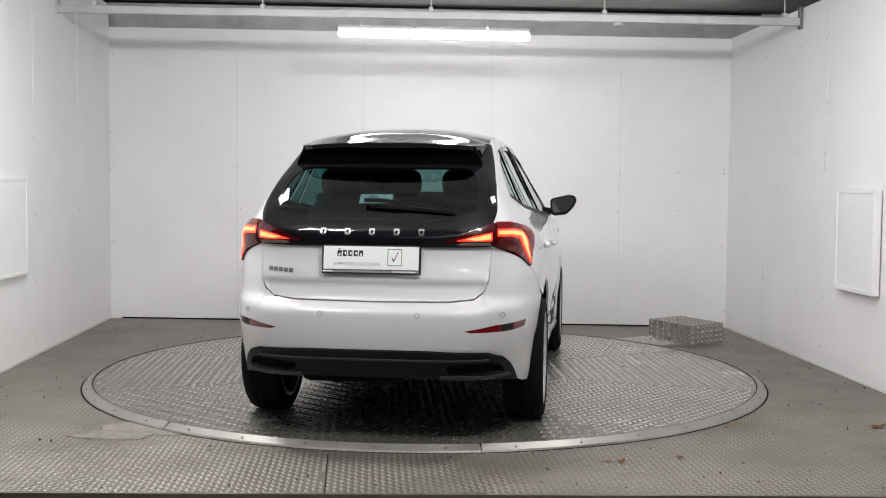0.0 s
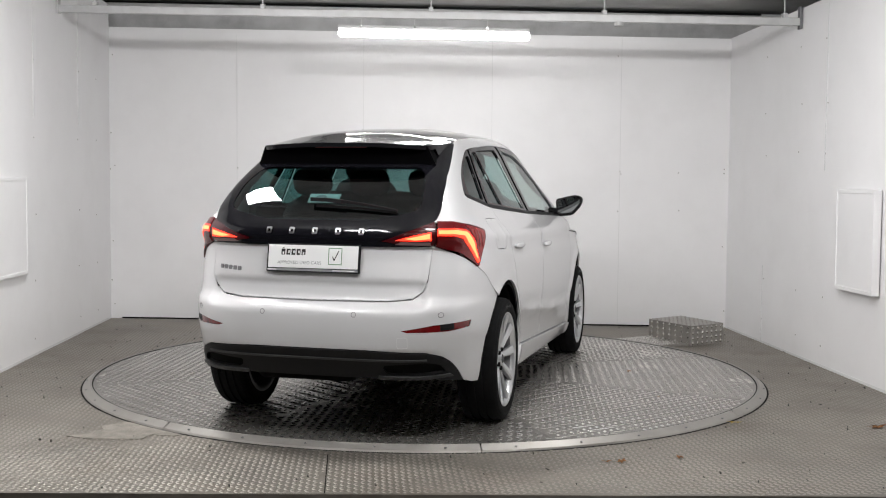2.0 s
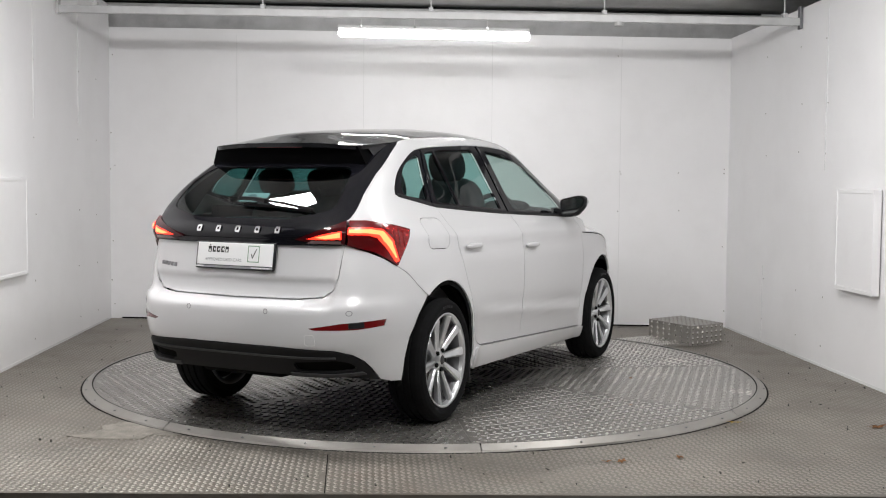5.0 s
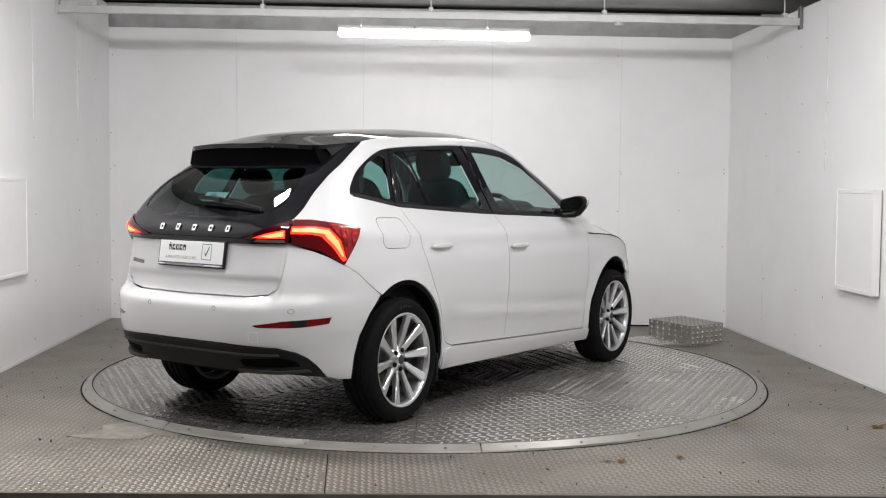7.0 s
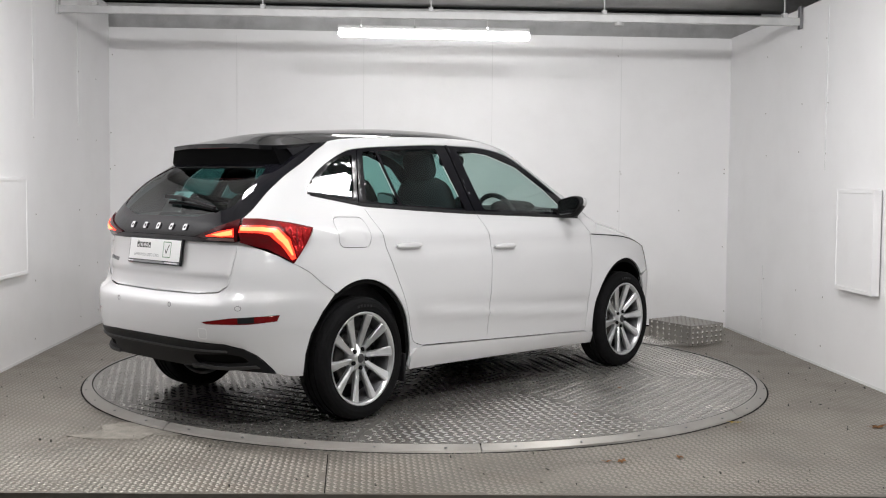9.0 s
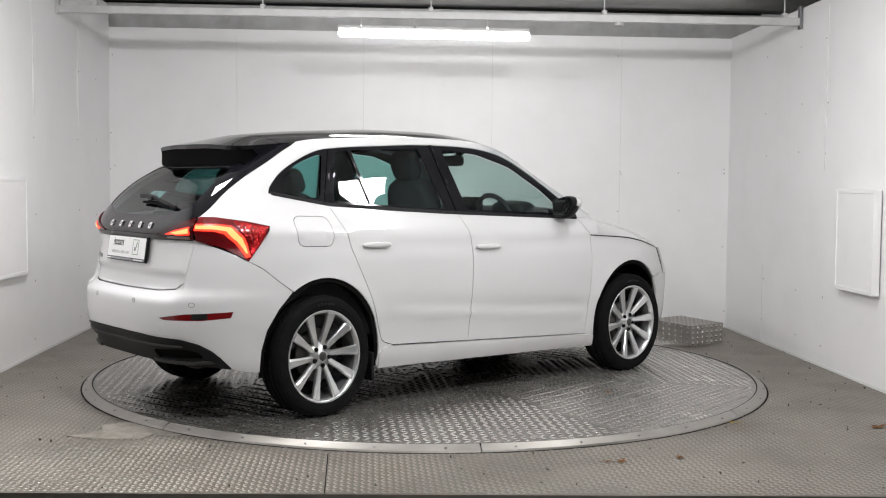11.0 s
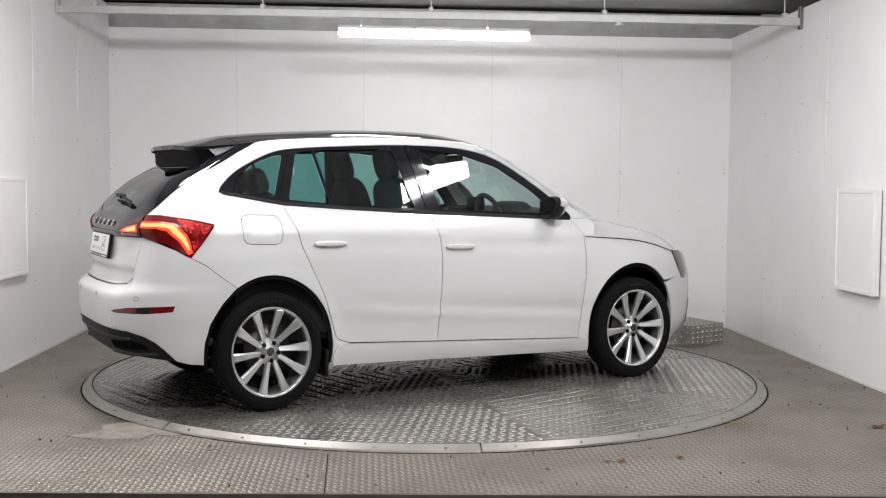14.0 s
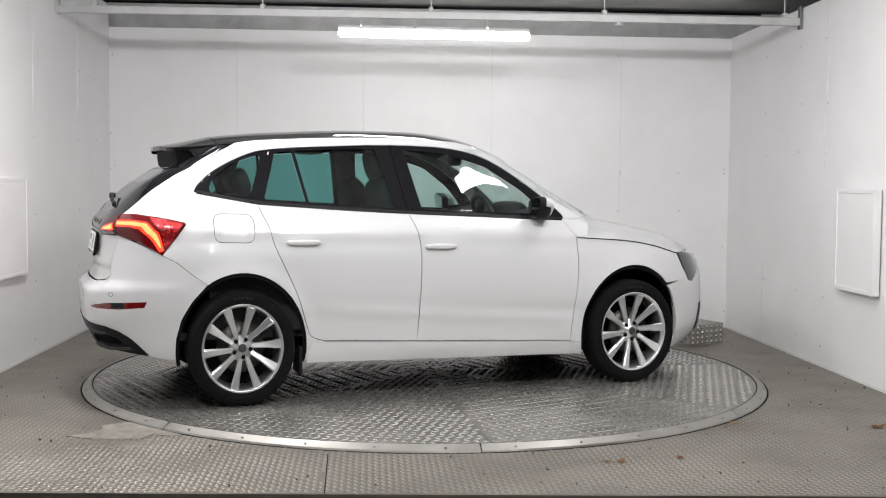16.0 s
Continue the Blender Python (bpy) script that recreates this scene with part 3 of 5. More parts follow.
M_JOINT = mat("board_joint", (0.73, 0.73, 0.73), 0.7)
M_SCREW = mat("screw_mark", (0.42, 0.40, 0.38), 0.6)
wb, wl, wr = (bpy.data.objects[k] for k in ("wall_back", "wall_left", "wall_right"))
NB, NL, NR = (-0.07, -1), (1, 0.03), (-1, 0.05)
for x in (-1.79, -0.60, 0.59, 1.77):
    strip_on(at_back(x), at_back(x), FZ, 2.64, NB, 0.0035, M_JOINT, "joint", wb)
for y, z0, z1 in ((0.72, 1.75, 2.6), (1.92, 1.75, 2.9), (-0.5, 0, 2.9)):
    strip_on(at_left(y), at_left(y), z0, z1, NL, 0.004, M_JOINT, "joint", wl)
for y, z0, z1 in ((1.637, FZ, 0.62), (0.42, 1.4, 2.6), (-0.8, 0, 2.6)):
    strip_on(at_right(y), at_right(y), z0, z1, NR, 0.005, M_JOINT, "joint", wr)
for f, nrm, par, lo, hi in ((at_back, NB, wb, -2.9, 2.7), (at_left, NL, wl, 2.9, -1.5), (at_right, NR, wr, 2.5, -1.5)):
    strip_on(f(lo), f(hi), FZ + 0.008, FZ + 0.008, nrm, 0.014 if par is wb else 0.02, M_BLACK if par is wb else M_JOINT, "kick_strip", par)
strip_on((-3.1, 3.105), (3.1, 2.842), 2.975, 2.874, (-0.04, -1), 0.020, M_BLACK, "slab_gap", bpy.data.objects["wall_concrete"])
rnd = random.Random(4)
screw_me = None
spots = [(at_back(x + rnd.uniform(-.02, .02)), rnd.choice((0.12, 0.35, 0.7, 1.05, 1.4, 1.75, 2.1, 2.45)), wb) for x in (-2.98, -2.98, -2.98, -2.97, -1.80, -1.77, -0.61, 1.75, 1.79, 2.3, 2.72, 2.73) for _ in (0, 1)]
spots += [(at_left(y + rnd.uniform(-.03, .03)), z, wl) for y in (0.72, 1.92, 2.5) for z in (0.1, 0.55, 1.0, 1.62, 2.2)]
spots += [(at_right(y + rnd.uniform(-.03, .03)), z, wr) for y in (1.63, 0.9, 0.42) for z in (0.14, 0.5, 1.55, 1.9, 2.35)]
for (x, y), z, par in spots:
    if screw_me is None:
        b = cyl_bm(0.006, 0.006, seg=8)
        screw_me = bpy.data.meshes.new("screw")
        b.to_mesh(screw_me)
        b.free()
        screw_me.materials.append(M_SCREW)
    o = part("screw", screw_me, M_SCREW, par)
    o.matrix_world = Matrix.Translation((x, y, z + rnd.uniform(-.03, .03))) @ pose(0, 0, 0, 90 if par is wb else 0, 0 if par is wb else 90, 0)

# an old plate joint and a broken patch beside the turntable
strip_on((-2.85, -1.93), (-1.30, -1.90), FZ + 0.003, FZ + 0.003, (0.0001, 0), 0.008, M_BLACK, "plate_joint", floor)
mb = bmesh.new()
M_MORTAR = mat("broken_mortar", (0.23, 0.212, 0.185), 0.9, vary=0.25, scale=18, bump=0.6, bump_scale=60)
pq = [(-1.62, -1.60), (-1.47, -1.735), (-1.27, -1.895), (-1.30, -1.93), (-1.42, -1.90), (-1.45, -2.0), (-1.72, -2.0), (-1.85, -1.94), (-1.70, -1.80), (-1.74, -1.70)]
mb.faces.new([mb.verts.new((x, y, FZ + 0.0045)) for x, y in pq])
r = bmesh.ops.extrude_face_region(mb, geom=mb.faces[:])
bmesh.ops.translate(mb, vec=(0, 0, -0.02), verts=[q for q in r["geom"] if isinstance(q, bmesh.types.BMVert)])
bmesh.ops.recalc_face_normals(mb, faces=mb.faces)
part("repair_patch", mb, M_MORTAR, floor, "crumbling grey mortar patch")

# litter on the floor
def leaf(x, y, z, s, turn, material, label, parent=None):
    bm = bmesh.new()
    out = []
    for i in range(10):
        a = i / 10 * 2 * math.pi
        r = s * (0.55 + 0.45 * abs(math.cos(a * 1.5)) + rnd.uniform(-0.1, 0.1)) * (0.5 if i % 2 else 1.0)
        out.append(bm.verts.new((r * math.cos(a), r * math.sin(a) * 0.6, s * rnd.uniform(0.0, 0.25))))
    c = bm.verts.new((0, 0, s * 0.12))
    for i in range(10):
        bm.faces.new((out[i], out[(i + 1) % 10], c))
    geo = bmesh.ops.solidify(bm, geom=bm.faces[:], thickness=0.001)
    bmesh.ops.transform(bm, matrix=pose(x, y, z, 0, 0, turn), verts=bm.verts)
    o = part("leaf" if parent is None else "stuck_leaf", bm, material, parent)
    if parent is None:
        tagged(o, label, "leaf", "leaves on the floor")


for x, y, s, tn, m, lb in ((1.711, -1.55, 0.035, 20, M_YLEAF, "small yellow fallen leaf lying on the floor"), (0.933, -2.415, 0.03, 60, M_LEAF, "brown dry leaf lying on the tread plate"),
                           (1.23, -2.33, 0.025, 100, M_LEAF, "brown dry leaf lying on the tread plate"), (2.476, -1.631, 0.04, 10, M_LEAF, "brown dry leaf lying on the tread plate"),
                           (0.86, -2.42, 0.02, 150, M_LEAF, "brown dry leaf lying on the tread plate"), (-2.75, -1.0, 0.022, 40, M_LEAF, "brown dry leaf lying on the tread plate")):
    leaf(x, y, FZ + 0.003, s * 1.6, tn, m, lb)
crumbs = bmesh.new()
for _ in range(420):
    x, y = rnd.uniform(-2.9, 2.95), rnd.uniform(-2.9, 2.5)
    if math.hypot(x, y) < R_RING + 0.02:
        continue
    s = rnd.uniform(0.003, 0.009)
    q = bmesh.ops.create_cube(crumbs, size=s)["verts"]
    bmesh.ops.transform(crumbs, matrix=pose(x, y, FZ + s * 0.4, rnd.uniform(0, 90), rnd.uniform(0, 90), rnd.uniform(0, 90)) @ Matrix.Diagonal((rnd.uniform(1, 3), 1, 0.6, 1)), verts=q)
me = bpy.data.meshes.new("grit")
crumbs.to_mesh(me)
crumbs.free()
me.materials.append(M_GROUND)
tagged(new("grit", me), "dark grit and bits of leaf scattered on the floor", "grit", kind="stuff")
strip_on((-0.475, -2.30), (-0.43, -2.97), FZ + 0.002, FZ + 0.002, (0.0001, 0), 0.003, M_BLACK, "plate_joint", floor).matrix_world = Matrix.Identity(4)

# ---- the car ----
GX, GZ, OX, OY = 0.96, 1.0464, 0.1605, 0.0627


def TR(x, y, z):
    """From the car's own metres to its place on the turntable."""
    return ((x - OX) * GX, (y - OY) * GX, z * GZ)


W = pchip((0.15, 0.22, 0.30, 0.40, 0.47, 0.52, 0.65, 0.80, 0.88, 0.96, 1.00, 1.03, 1.06, 1.10, 1.18, 1.30, 1.42, 1.48, 1.53),
          (0.74, 0.80, 0.824, 0.829, 0.833, 0.842, 0.848, 0.846, 0.837, 0.820, 0.797, 0.775, 0.757, 0.735, 0.692, 0.628, 0.563, 0.51, 0.41))
XR = pchip((0.15, 0.25, 0.32, 0.44, 0.46, 0.56, 0.635, 0.662, 0.690, 0.78, 0.90, 0.945, 0.975, 1.06, 1.21, 1.28, 1.335, 1.42, 1.46, 1.50),
           (-1.98, -2.07, -2.125, -2.185, -2.197, -2.207, -2.205, -2.190, -2.155, -2.132, -2.105, -2.10, -2.105, -2.045, -1.872, -1.75, -1.64, -1.48, -1.42, -1.30))
RECESS = pchip((0.60, 0.636, 0.646, 0.664, 0.75, 0.775, 0.86, 0.94, 1.0), (0.0, 0.002, 0.008, 0.028, 0.028, 0.012, 0.008, 0.0, 0.0))
CORNER = pchip((0.1, 0.90, 1.06, 1.22, 1.6), (4.0, 4.0, 6.0, 8.5, 9.0))
DRAW_IN = pchip((0.1, 0.96, 1.20, 1.6), (0.0, 0.0, 0.055, 0.055))



def taper(x, z):
    """How far the cabin draws in towards the tail."""
    return 1 - DRAW_IN(z) * np.clip((-0.8 - x) / 1.0, 0, 1)



XF = pchip((0.15, 0.25, 0.32, 0.45, 0.62, 0.72, 0.80, 0.86, 0.92, 0.98, 1.02, 1.16, 1.32, 1.445, 1.52),
           (1.95, 2.10, 2.16, 2.18, 2.165, 2.13, 2.075, 2.00, 1.88, 1.50, 1.24, 0.935, 0.655, 0.425, 0.15))
X0R = -1.0


# how square the nose and the windscreen are in plan
SQUARE = pchip((0.1, 1.0, 1.1, 1.6), (2.8, 2.8, 4.0, 4.0))


def crease(x, z):
    """Pressed lines of the flank: the shoulder through the handles, and the rising line low on the doors."""
    up = 0.965 - 0.020 * (x + 1.5)
    low = 0.475 - 0.055 * (x + 0.2)
    m_up = np.clip((x + 1.62) / 0.15, 0, 1) * np.clip((1.75 - x) / 0.3, 0, 1)
    m_low = np.clip((x + 0.88) / 0.25, 0, 1) * np.clip((0.95 - x) / 0.25, 0, 1)
    return (0.009 * np.exp(-np.abs(z - up) / 0.035) * m_up - 0.004 * np.exp(-((z - up + 0.06) / 0.045) ** 2) * m_up
            + 0.012 * np.exp(-np.abs(z - low) / 0.022) * m_low - 0.005 * np.exp(-((z - low - 0.05) / 0.04) ** 2) * m_low)


def front0(z):
    return np.minimum(1.0, XF(z) - 0.55)


def half_width(x, z):
    b = W(z)
    q = np.clip((X0R - x) / (X0R - XR(z)), 0, 0.999)
    nf = SQUARE(z)
    x0 = front0(z)
    p = np.clip((x - x0) / (XF(z) - x0), 0, 0.999)
    n = CORNER(z)
    y = b * (1 - q**n) ** (1 / n) * (1 - p**nf) ** (1 / nf)
    y = y * taper(x, z) + crease(x, z)
    for cx in (-1.3245, 1.3245):
        d = np.hypot(x - cx, z - 0.32)
        y = y + 0.011 * np.exp(-(((d - 0.405) / 0.05) ** 2)) * (x > -1.62) * (x < 1.7)
    return y


def side(x, z):
    x, z = np.asarray(x, float), np.asarray(z, float)
    return np.stack([x, -half_width(x, z), z], -1)


def tail(ph, z):
    """Rear wrap: angle about (-1, 0) from straight back, positive to the right."""
    ph, z = np.asarray(ph, float), np.asarray(z, float)
    a, b = X0R - XR(z), W(z)
    n = CORNER(z)
    r = 1 / ((np.abs(np.cos(ph)) / a) ** n + (np.abs(np.sin(ph)) / b) ** n) ** (1 / n)
    y = -r * np.sin(ph) * taper(X0R - r * np.cos(ph), z)
    k = np.clip((0.605 - np.abs(y)) / 0.05, 0, 1)
    return np.stack([X0R - r * np.cos(ph) + RECESS(z) * k * k * (3 - 2 * k), y, z], -1)


def nose(ph, z):
    ph, z = np.asarray(ph, float), np.asarray(z, float)
    x0 = front0(z)
    a, b = XF(z) - x0, W(z)
    r = 1 / ((np.abs(np.cos(ph)) / a) ** 2.8 + (np.abs(np.sin(ph)) / b) ** 2.8) ** (1 / 2.8)
    return np.stack([x0 + r * np.cos(ph), r * np.sin(ph), z], -1)


def rear_x(y, z):
    n = float(CORNER(z))
    return float(X0R - XR(z)) * max(0.0, 1 - min(1, abs(y) / float(W(z))) ** n) ** (1 / n)


def ty(y, z):
    """A point of the tail at the sideways place y (right is negative)."""
    y = y / float(taper(-1.75, z))
    return (math.atan2(-y, rear_x(y, z)), z)


def tx(x, z):
    """A point of the right rear flank at the lengthwise place x."""
    n = float(CORNER(z))
    y = float(W(z)) * max(0.0, 1 - ((X0R - x) / float(X0R - XR(z))) ** n) ** (1 / n)
    return (math.atan2(y, X0R - x), z)


def flip(pts):
    return [(-a, z) for a, z in pts]


car = tagged(new("car"), "white five-door hatchback with black roof parked on the turntable", "car")
ARCH = 0.388
HX, HZ = 1.3245, 0.32

belt = [(-1.585, 1.172), (-1.215, 1.111), (-0.80, 1.085), (-0.373, 1.062), (0.30, 1.036), (0.80, 1.017)]
dlo_top = [(-1.585, 1.172), (-1.555, 1.215), (-1.449, 1.296), (-1.243, 1.387), (-1.068, 1.418), (-0.672, 1.441), (-0.336, 1.452), (0.09, 1.438), (0.371, 1.367), (0.62, 1.215), (0.80, 1.06), (0.815, 1.017)]
rear_seam = [(-1.215, 1.105), (-1.165, 0.99), (-1.124, 0.866), (-1.04, 0.70), (-0.987, 0.583), (-0.935, 0.43), (-0.905, 0.37), (-0.823, 0.341)]
split = [(-0.262, 1.056), (-0.225, 0.96), (-0.203, 0.855), (-0.203, 0.66), (-0.222, 0.318)]
front_seam = [(0.80, 1.017), (0.85, 0.95), (0.885, 0.905), (0.90, 0.75), (0.897, 0.634), (0.854, 0.278)]
dlo = spl(dlo_top, 5) + spl(belt[::-1], 5)[1:-1]
fuel = rounded([(-1.487, 1.055), (-1.247, 1.050), (-1.250, 0.895), (-1.487, 0.900)], 0.05)


def belt_at(x):
    return float(np.interp(x, [q[0] for q in belt], [q[1] for q in belt]))


def top_at(x):
    return float(np.interp(x, [q[0] for q in dlo_top[:-2]], [q[1] for q in dlo_top[:-2]]))


rear_door_o = spl(rear_seam, 5) + [(-0.222, 0.318)] + spl(split[::-1], 5)[1:] + [(x, belt_at(x) - 0.002) for x in np.linspace(-0.30, -1.18, 14)]
front_door_o = spl(split, 5) + [(0.854, 0.278)] + spl(front_seam[::-1], 5)[1:] + [(x, belt_at(x) - 0.002) for x in np.linspace(0.76, -0.22, 16)]
roof_edge = [(-1.36, 1.441), (-1.157, 1.468), (-0.651, 1.492), (-0.2, 1.497), (0.10, 1.482), (0.30, 1.445), (0.55, 1.335), (0.82, 1.17), (1.02, 1.035)]
BLACK_Y = ((1.047, 0.610), (1.10, 0.625), (1.18, 0.612), (1.26, 0.588), (1.33, 0.564), (1.39, 0.540), (1.43, 0.522))
pillar_edge = [(X0R - rear_x(y / float(taper(-1.75, z)), z), z) for z, y in BLACK_Y]
arch_r = arc(-HX, HZ, ARCH, -10, 122, 26)
quarter_o = ([(-0.93, 0.225)] + [q for q in arch_r if q[0] < -0.935] + [(-1.62, 0.73), (-1.70, 0.79), (-1.782, 0.832)]
             + [(-1.712, 0.915), (-1.645, 0.998), (-1.75, 1.02), (-1.90, 1.043)] + spl(pillar_edge, 4) + spl(roof_edge, 4)[1:]
             + [(0.90, 1.017), (0.815, 1.017)] + spl(dlo_top[::-1], 5)[1:] + spl(belt[:2], 5)[1:] + spl(rear_seam, 5)[1:] + [(-0.823, 0.333), (-0.9, 0.30)])
sill_o = [(-0.93, 0.225), (-0.935, 0.29), (-0.90, 0.335), (-0.823, 0.338), (-0.222, 0.316), (0.854, 0.275), (0.93, 0.27), (0.945, 0.20)]
arch_f = arc(HX, HZ, ARCH, 192, 45, 28)
fender_o = spl(front_seam, 5) + [(0.935, 0.26)] + [q for q in arch_f] + [(1.72, 0.622), (1.845, 0.612), (1.768, 0.712), (1.722, 0.79)] + spl([(1.718, 0.80), (1.479, 0.856), (1.258, 0.888), (0.915, 0.91)], 5) + [(0.86, 0.97), (0.85, 1.0)]

pane_q = rounded([(-1.50, 1.172), (-1.47, 1.245), (-1.36, 1.325), (-1.225, 1.372), (-1.165, 1.382), (-1.255, 1.145)], 0.03)
pane_r1 = rounded([(-1.165, 1.135), (-1.075, 1.395), (-0.975, 1.406), (-0.915, 1.115)], 0.012)
pane_r2 = rounded([(-0.892, 1.113), (-0.952, 1.409), (-0.70, 1.42), (-0.43, 1.428), (-0.345, 1.085)], 0.012)
pane_f = rounded([(-0.165, 1.078), (-0.235, 1.427), (0.05, 1.405), (0.32, 1.330), (0.54, 1.195), (0.655, 1.09), (0.66, 1.05)], 0.02)

for mir in (False, True):
    k = dict(parent=car, mirror=mir)
    patch("body_side", quarter_o, side, M_PAINT, holes=[fuel], gap=0.0015, step=0.03, **k)
    patch("sill", sill_o, side, M_PAINT, gap=0.001, off=0.013, flange=0.028, step=0.02, **k)
    patch("rear_door", rear_door_o, side, M_PAINT, gap=0.0025, step=0.028, **k)
    patch("front_door", front_door_o, side, M_PAINT, gap=0.0025, step=0.028, **k)
    patch("front_fender", fender_o, side, M_PAINT, gap=0.002, **k)
    patch("fuel_door", fuel, side, M_PAINT, gap=0.002, **k)
    patch("window_surround", dlo, side, M_GLOSSBLACK, label="gloss black window surround", holes=[pane_q, pane_r1, pane_r2, pane_f], gap=0.001, off=-0.003, flange=0.003, step=0.03, **k)
    for pn, pm in ((pane_q, M_PRIVACY), (pane_r1, M_PRIVACY), (pane_r2, M_PRIVACY), (pane_f, M_GLASS)):
        patch("window", pn, side, pm, label="tinted glass pane", off=-0.012, flange=0, step=0.03, **k).visible_shadow = False
    patch("window_strip", [(x, belt_at(x) + 0.010) for x in np.linspace(-1.57, 0.80, 40)] + [(x, belt_at(x) - 0.008) for x in np.linspace(0.80, -1.57, 40)], side, M_TRIM, off=0.003, **k)
    for xa, xb in ((-1.225, -1.10), (-0.25, -0.315)):
        za, zb = belt_at(xa), top_at(xb)
        patch("pillar_bar", [(xa - 0.012, za), (xb - 0.012, zb), (xb + 0.012, zb), (xa + 0.012, za)], side, M_GLOSSBLACK, off=0.002, **k)
    # dark inner shell behind the joints
    shell_o = [(-0.93, 0.24)] + arc(-HX, HZ, ARCH + 0.02, -8, 135, 20) + [(-1.62, 0.62), (-1.62, 1.06), (-1.2, 1.06), (0.80, 0.98), (0.90, 0.86), (1.60, 0.76), (1.62, 0.66)] + arc(HX, HZ, ARCH + 0.02, 45, 188, 20)
    trim_o = dlo_top[:4] + [(-1.243, 1.425), (-1.36, 1.436)] + [(x + 0.01, z) for x, z in pillar_edge[::-1]] + [(-1.62, 1.07)]
    patch("pillar_trim", trim_o, side, M_CABIN, label="dark pillar lining", off=-0.03, flange=0, step=0.06, **k)
    patch("inner_shell", shell_o, side, M_BLACK, off=-0.025, flange=0, step=0.08, **k)


# handles, with a finger dish
def blob(sx, sy, sz, at, n=2.6, seg=20, rings=10):
    """A rounded pad (a squared ellipsoid) in car metres."""
    v, f = [], []
    sg = lambda c, e: math.copysign(abs(c) ** e, c)
    e = 2 / n
    for i in range(rings + 1):
        th = -math.pi / 2 + math.pi * i / rings
        for j in range(seg):
            ph = 2 * math.pi * j / seg
            v.append((at[0] + sx * sg(math.cos(th), e) * sg(math.cos(ph), e), at[1] + sy * sg(math.cos(th), e) * sg(math.sin(ph), e), at[2] + sz * sg(math.sin(th), e)))
    for i in range(rings):
        for j in range(seg):
            f.append((i * seg + j, i * seg + (j + 1) % seg, (i + 1) * seg + (j + 1) % seg, (i + 1) * seg + j))
    return v, f


def blob_part(name, sx, sy, sz, at, material, parent, label="", n=2.6, spin=None):
    v, f = blob(sx, sy, sz, (0, 0, 0), n)
    if spin is not None:
        v = [tuple(spin @ Vector(q)) for q in v]
    v = [(a + at[0], b + at[1], c + at[2]) for a, b, c in v]
    return part(name, mesh_of(name, [TR(*q) for q in v], f, material, True), material, parent, label)


for sgn in (-1, 1):
    for x, z in ((-0.955, 0.893), (-0.075, 0.862)):
        yb = float(half_width(np.array(x), np.array(z)))
        blob_part("door_handle", 0.105, 0.016, 0.0155, (x, sgn * (yb + 0.014), z + 0.003), M_PAINT, car, "body-coloured door handle", 3.0)
        blob_part("handle_dish", 0.062, 0.006, 0.026, (x + 0.005, sgn * (yb - 0.003), z - 0.014), M_PAINT, car)

# roof, windscreen and bonnet
ZR = pchip((-1.80, -1.60, -1.352, -0.9, -0.428, -0.102, 0.234, 0.40, 0.538), (1.420, 1.456, 1.500, 1.534, 1.552, 1.550, 1.516, 1.470, 1.425))
EDGE_Z = pchip([q[0] for q in roof_edge], [q[1] for q in roof_edge])


EDGE_Y = pchip((-1.83, -1.60, -1.36, -1.157, -0.65, -0.2, 0.10, 0.30, 0.55), [0.47, 0.50, 0.522] + [float(half_width(np.array(x), EDGE_Z(x))) for x in (-1.157, -0.65, -0.2, 0.10, 0.30, 0.55)])


def roof_at(x, s):
    """Across the roof: s from -1 (right edge) to 1."""
    x, s = np.asarray(x, float), np.asarray(s, float)
    y = EDGE_Y(x)
    ze = EDGE_Z(np.clip(x, -1.36, 0.5)) + np.where(x < -1.36, (x + 1.36) * 0.085, 0)
    zc = np.maximum(ZR(x), ze + 0.004)
    return np.stack([x, y * s, ze + (zc - ze) * (1 - np.abs(s) ** 2.4)], -1)


def screen_at(s, v):
    """Windscreen: s across, v up from the cowl to the header."""
    s, v = np.asarray(s, float), np.asarray(v, float)
    z = 1.012 + v * (1.45 - 1.012)
    x0 = front0(z)
    a, b = XF(z) - x0, W(z)
    th = s * 1.18
    n = SQUARE(z)
    r = 1 / ((np.abs(np.cos(th)) / a) ** n + (np.abs(np.sin(th)) / b) ** n) ** (1 / n)
    return np.stack([x0 + r * np.cos(th), r * np.sin(th), z], -1)


ZB = pchip((1.0, 1.317, 1.70, 1.948, 2.10, 2.16), (1.035, 1.005, 0.945, 0.888, 0.825, 0.79))
ZBE = pchip((0.84, 0.86, 0.915, 1.258, 1.479, 1.72, 1.9, 2.12), (1.0, 0.968, 0.913, 0.890, 0.858, 0.802, 0.785, 0.775))


def bonnet_at(x, s):
    x, s = np.asarray(x, float), np.asarray(s, float)
    ze = ZBE(x)
    y = half_width(np.minimum(x, 2.0), ze) * np.where(x > 1.72, 1 - 0.35 * (np.clip(x - 1.72, 0, 1) / 0.4) ** 2, 1)
    zc = np.maximum(ZB(x), ze)
    return np.stack([x, y * s, ze + (zc - ze) * (1 - np.abs(s) ** 3.2)], -1)


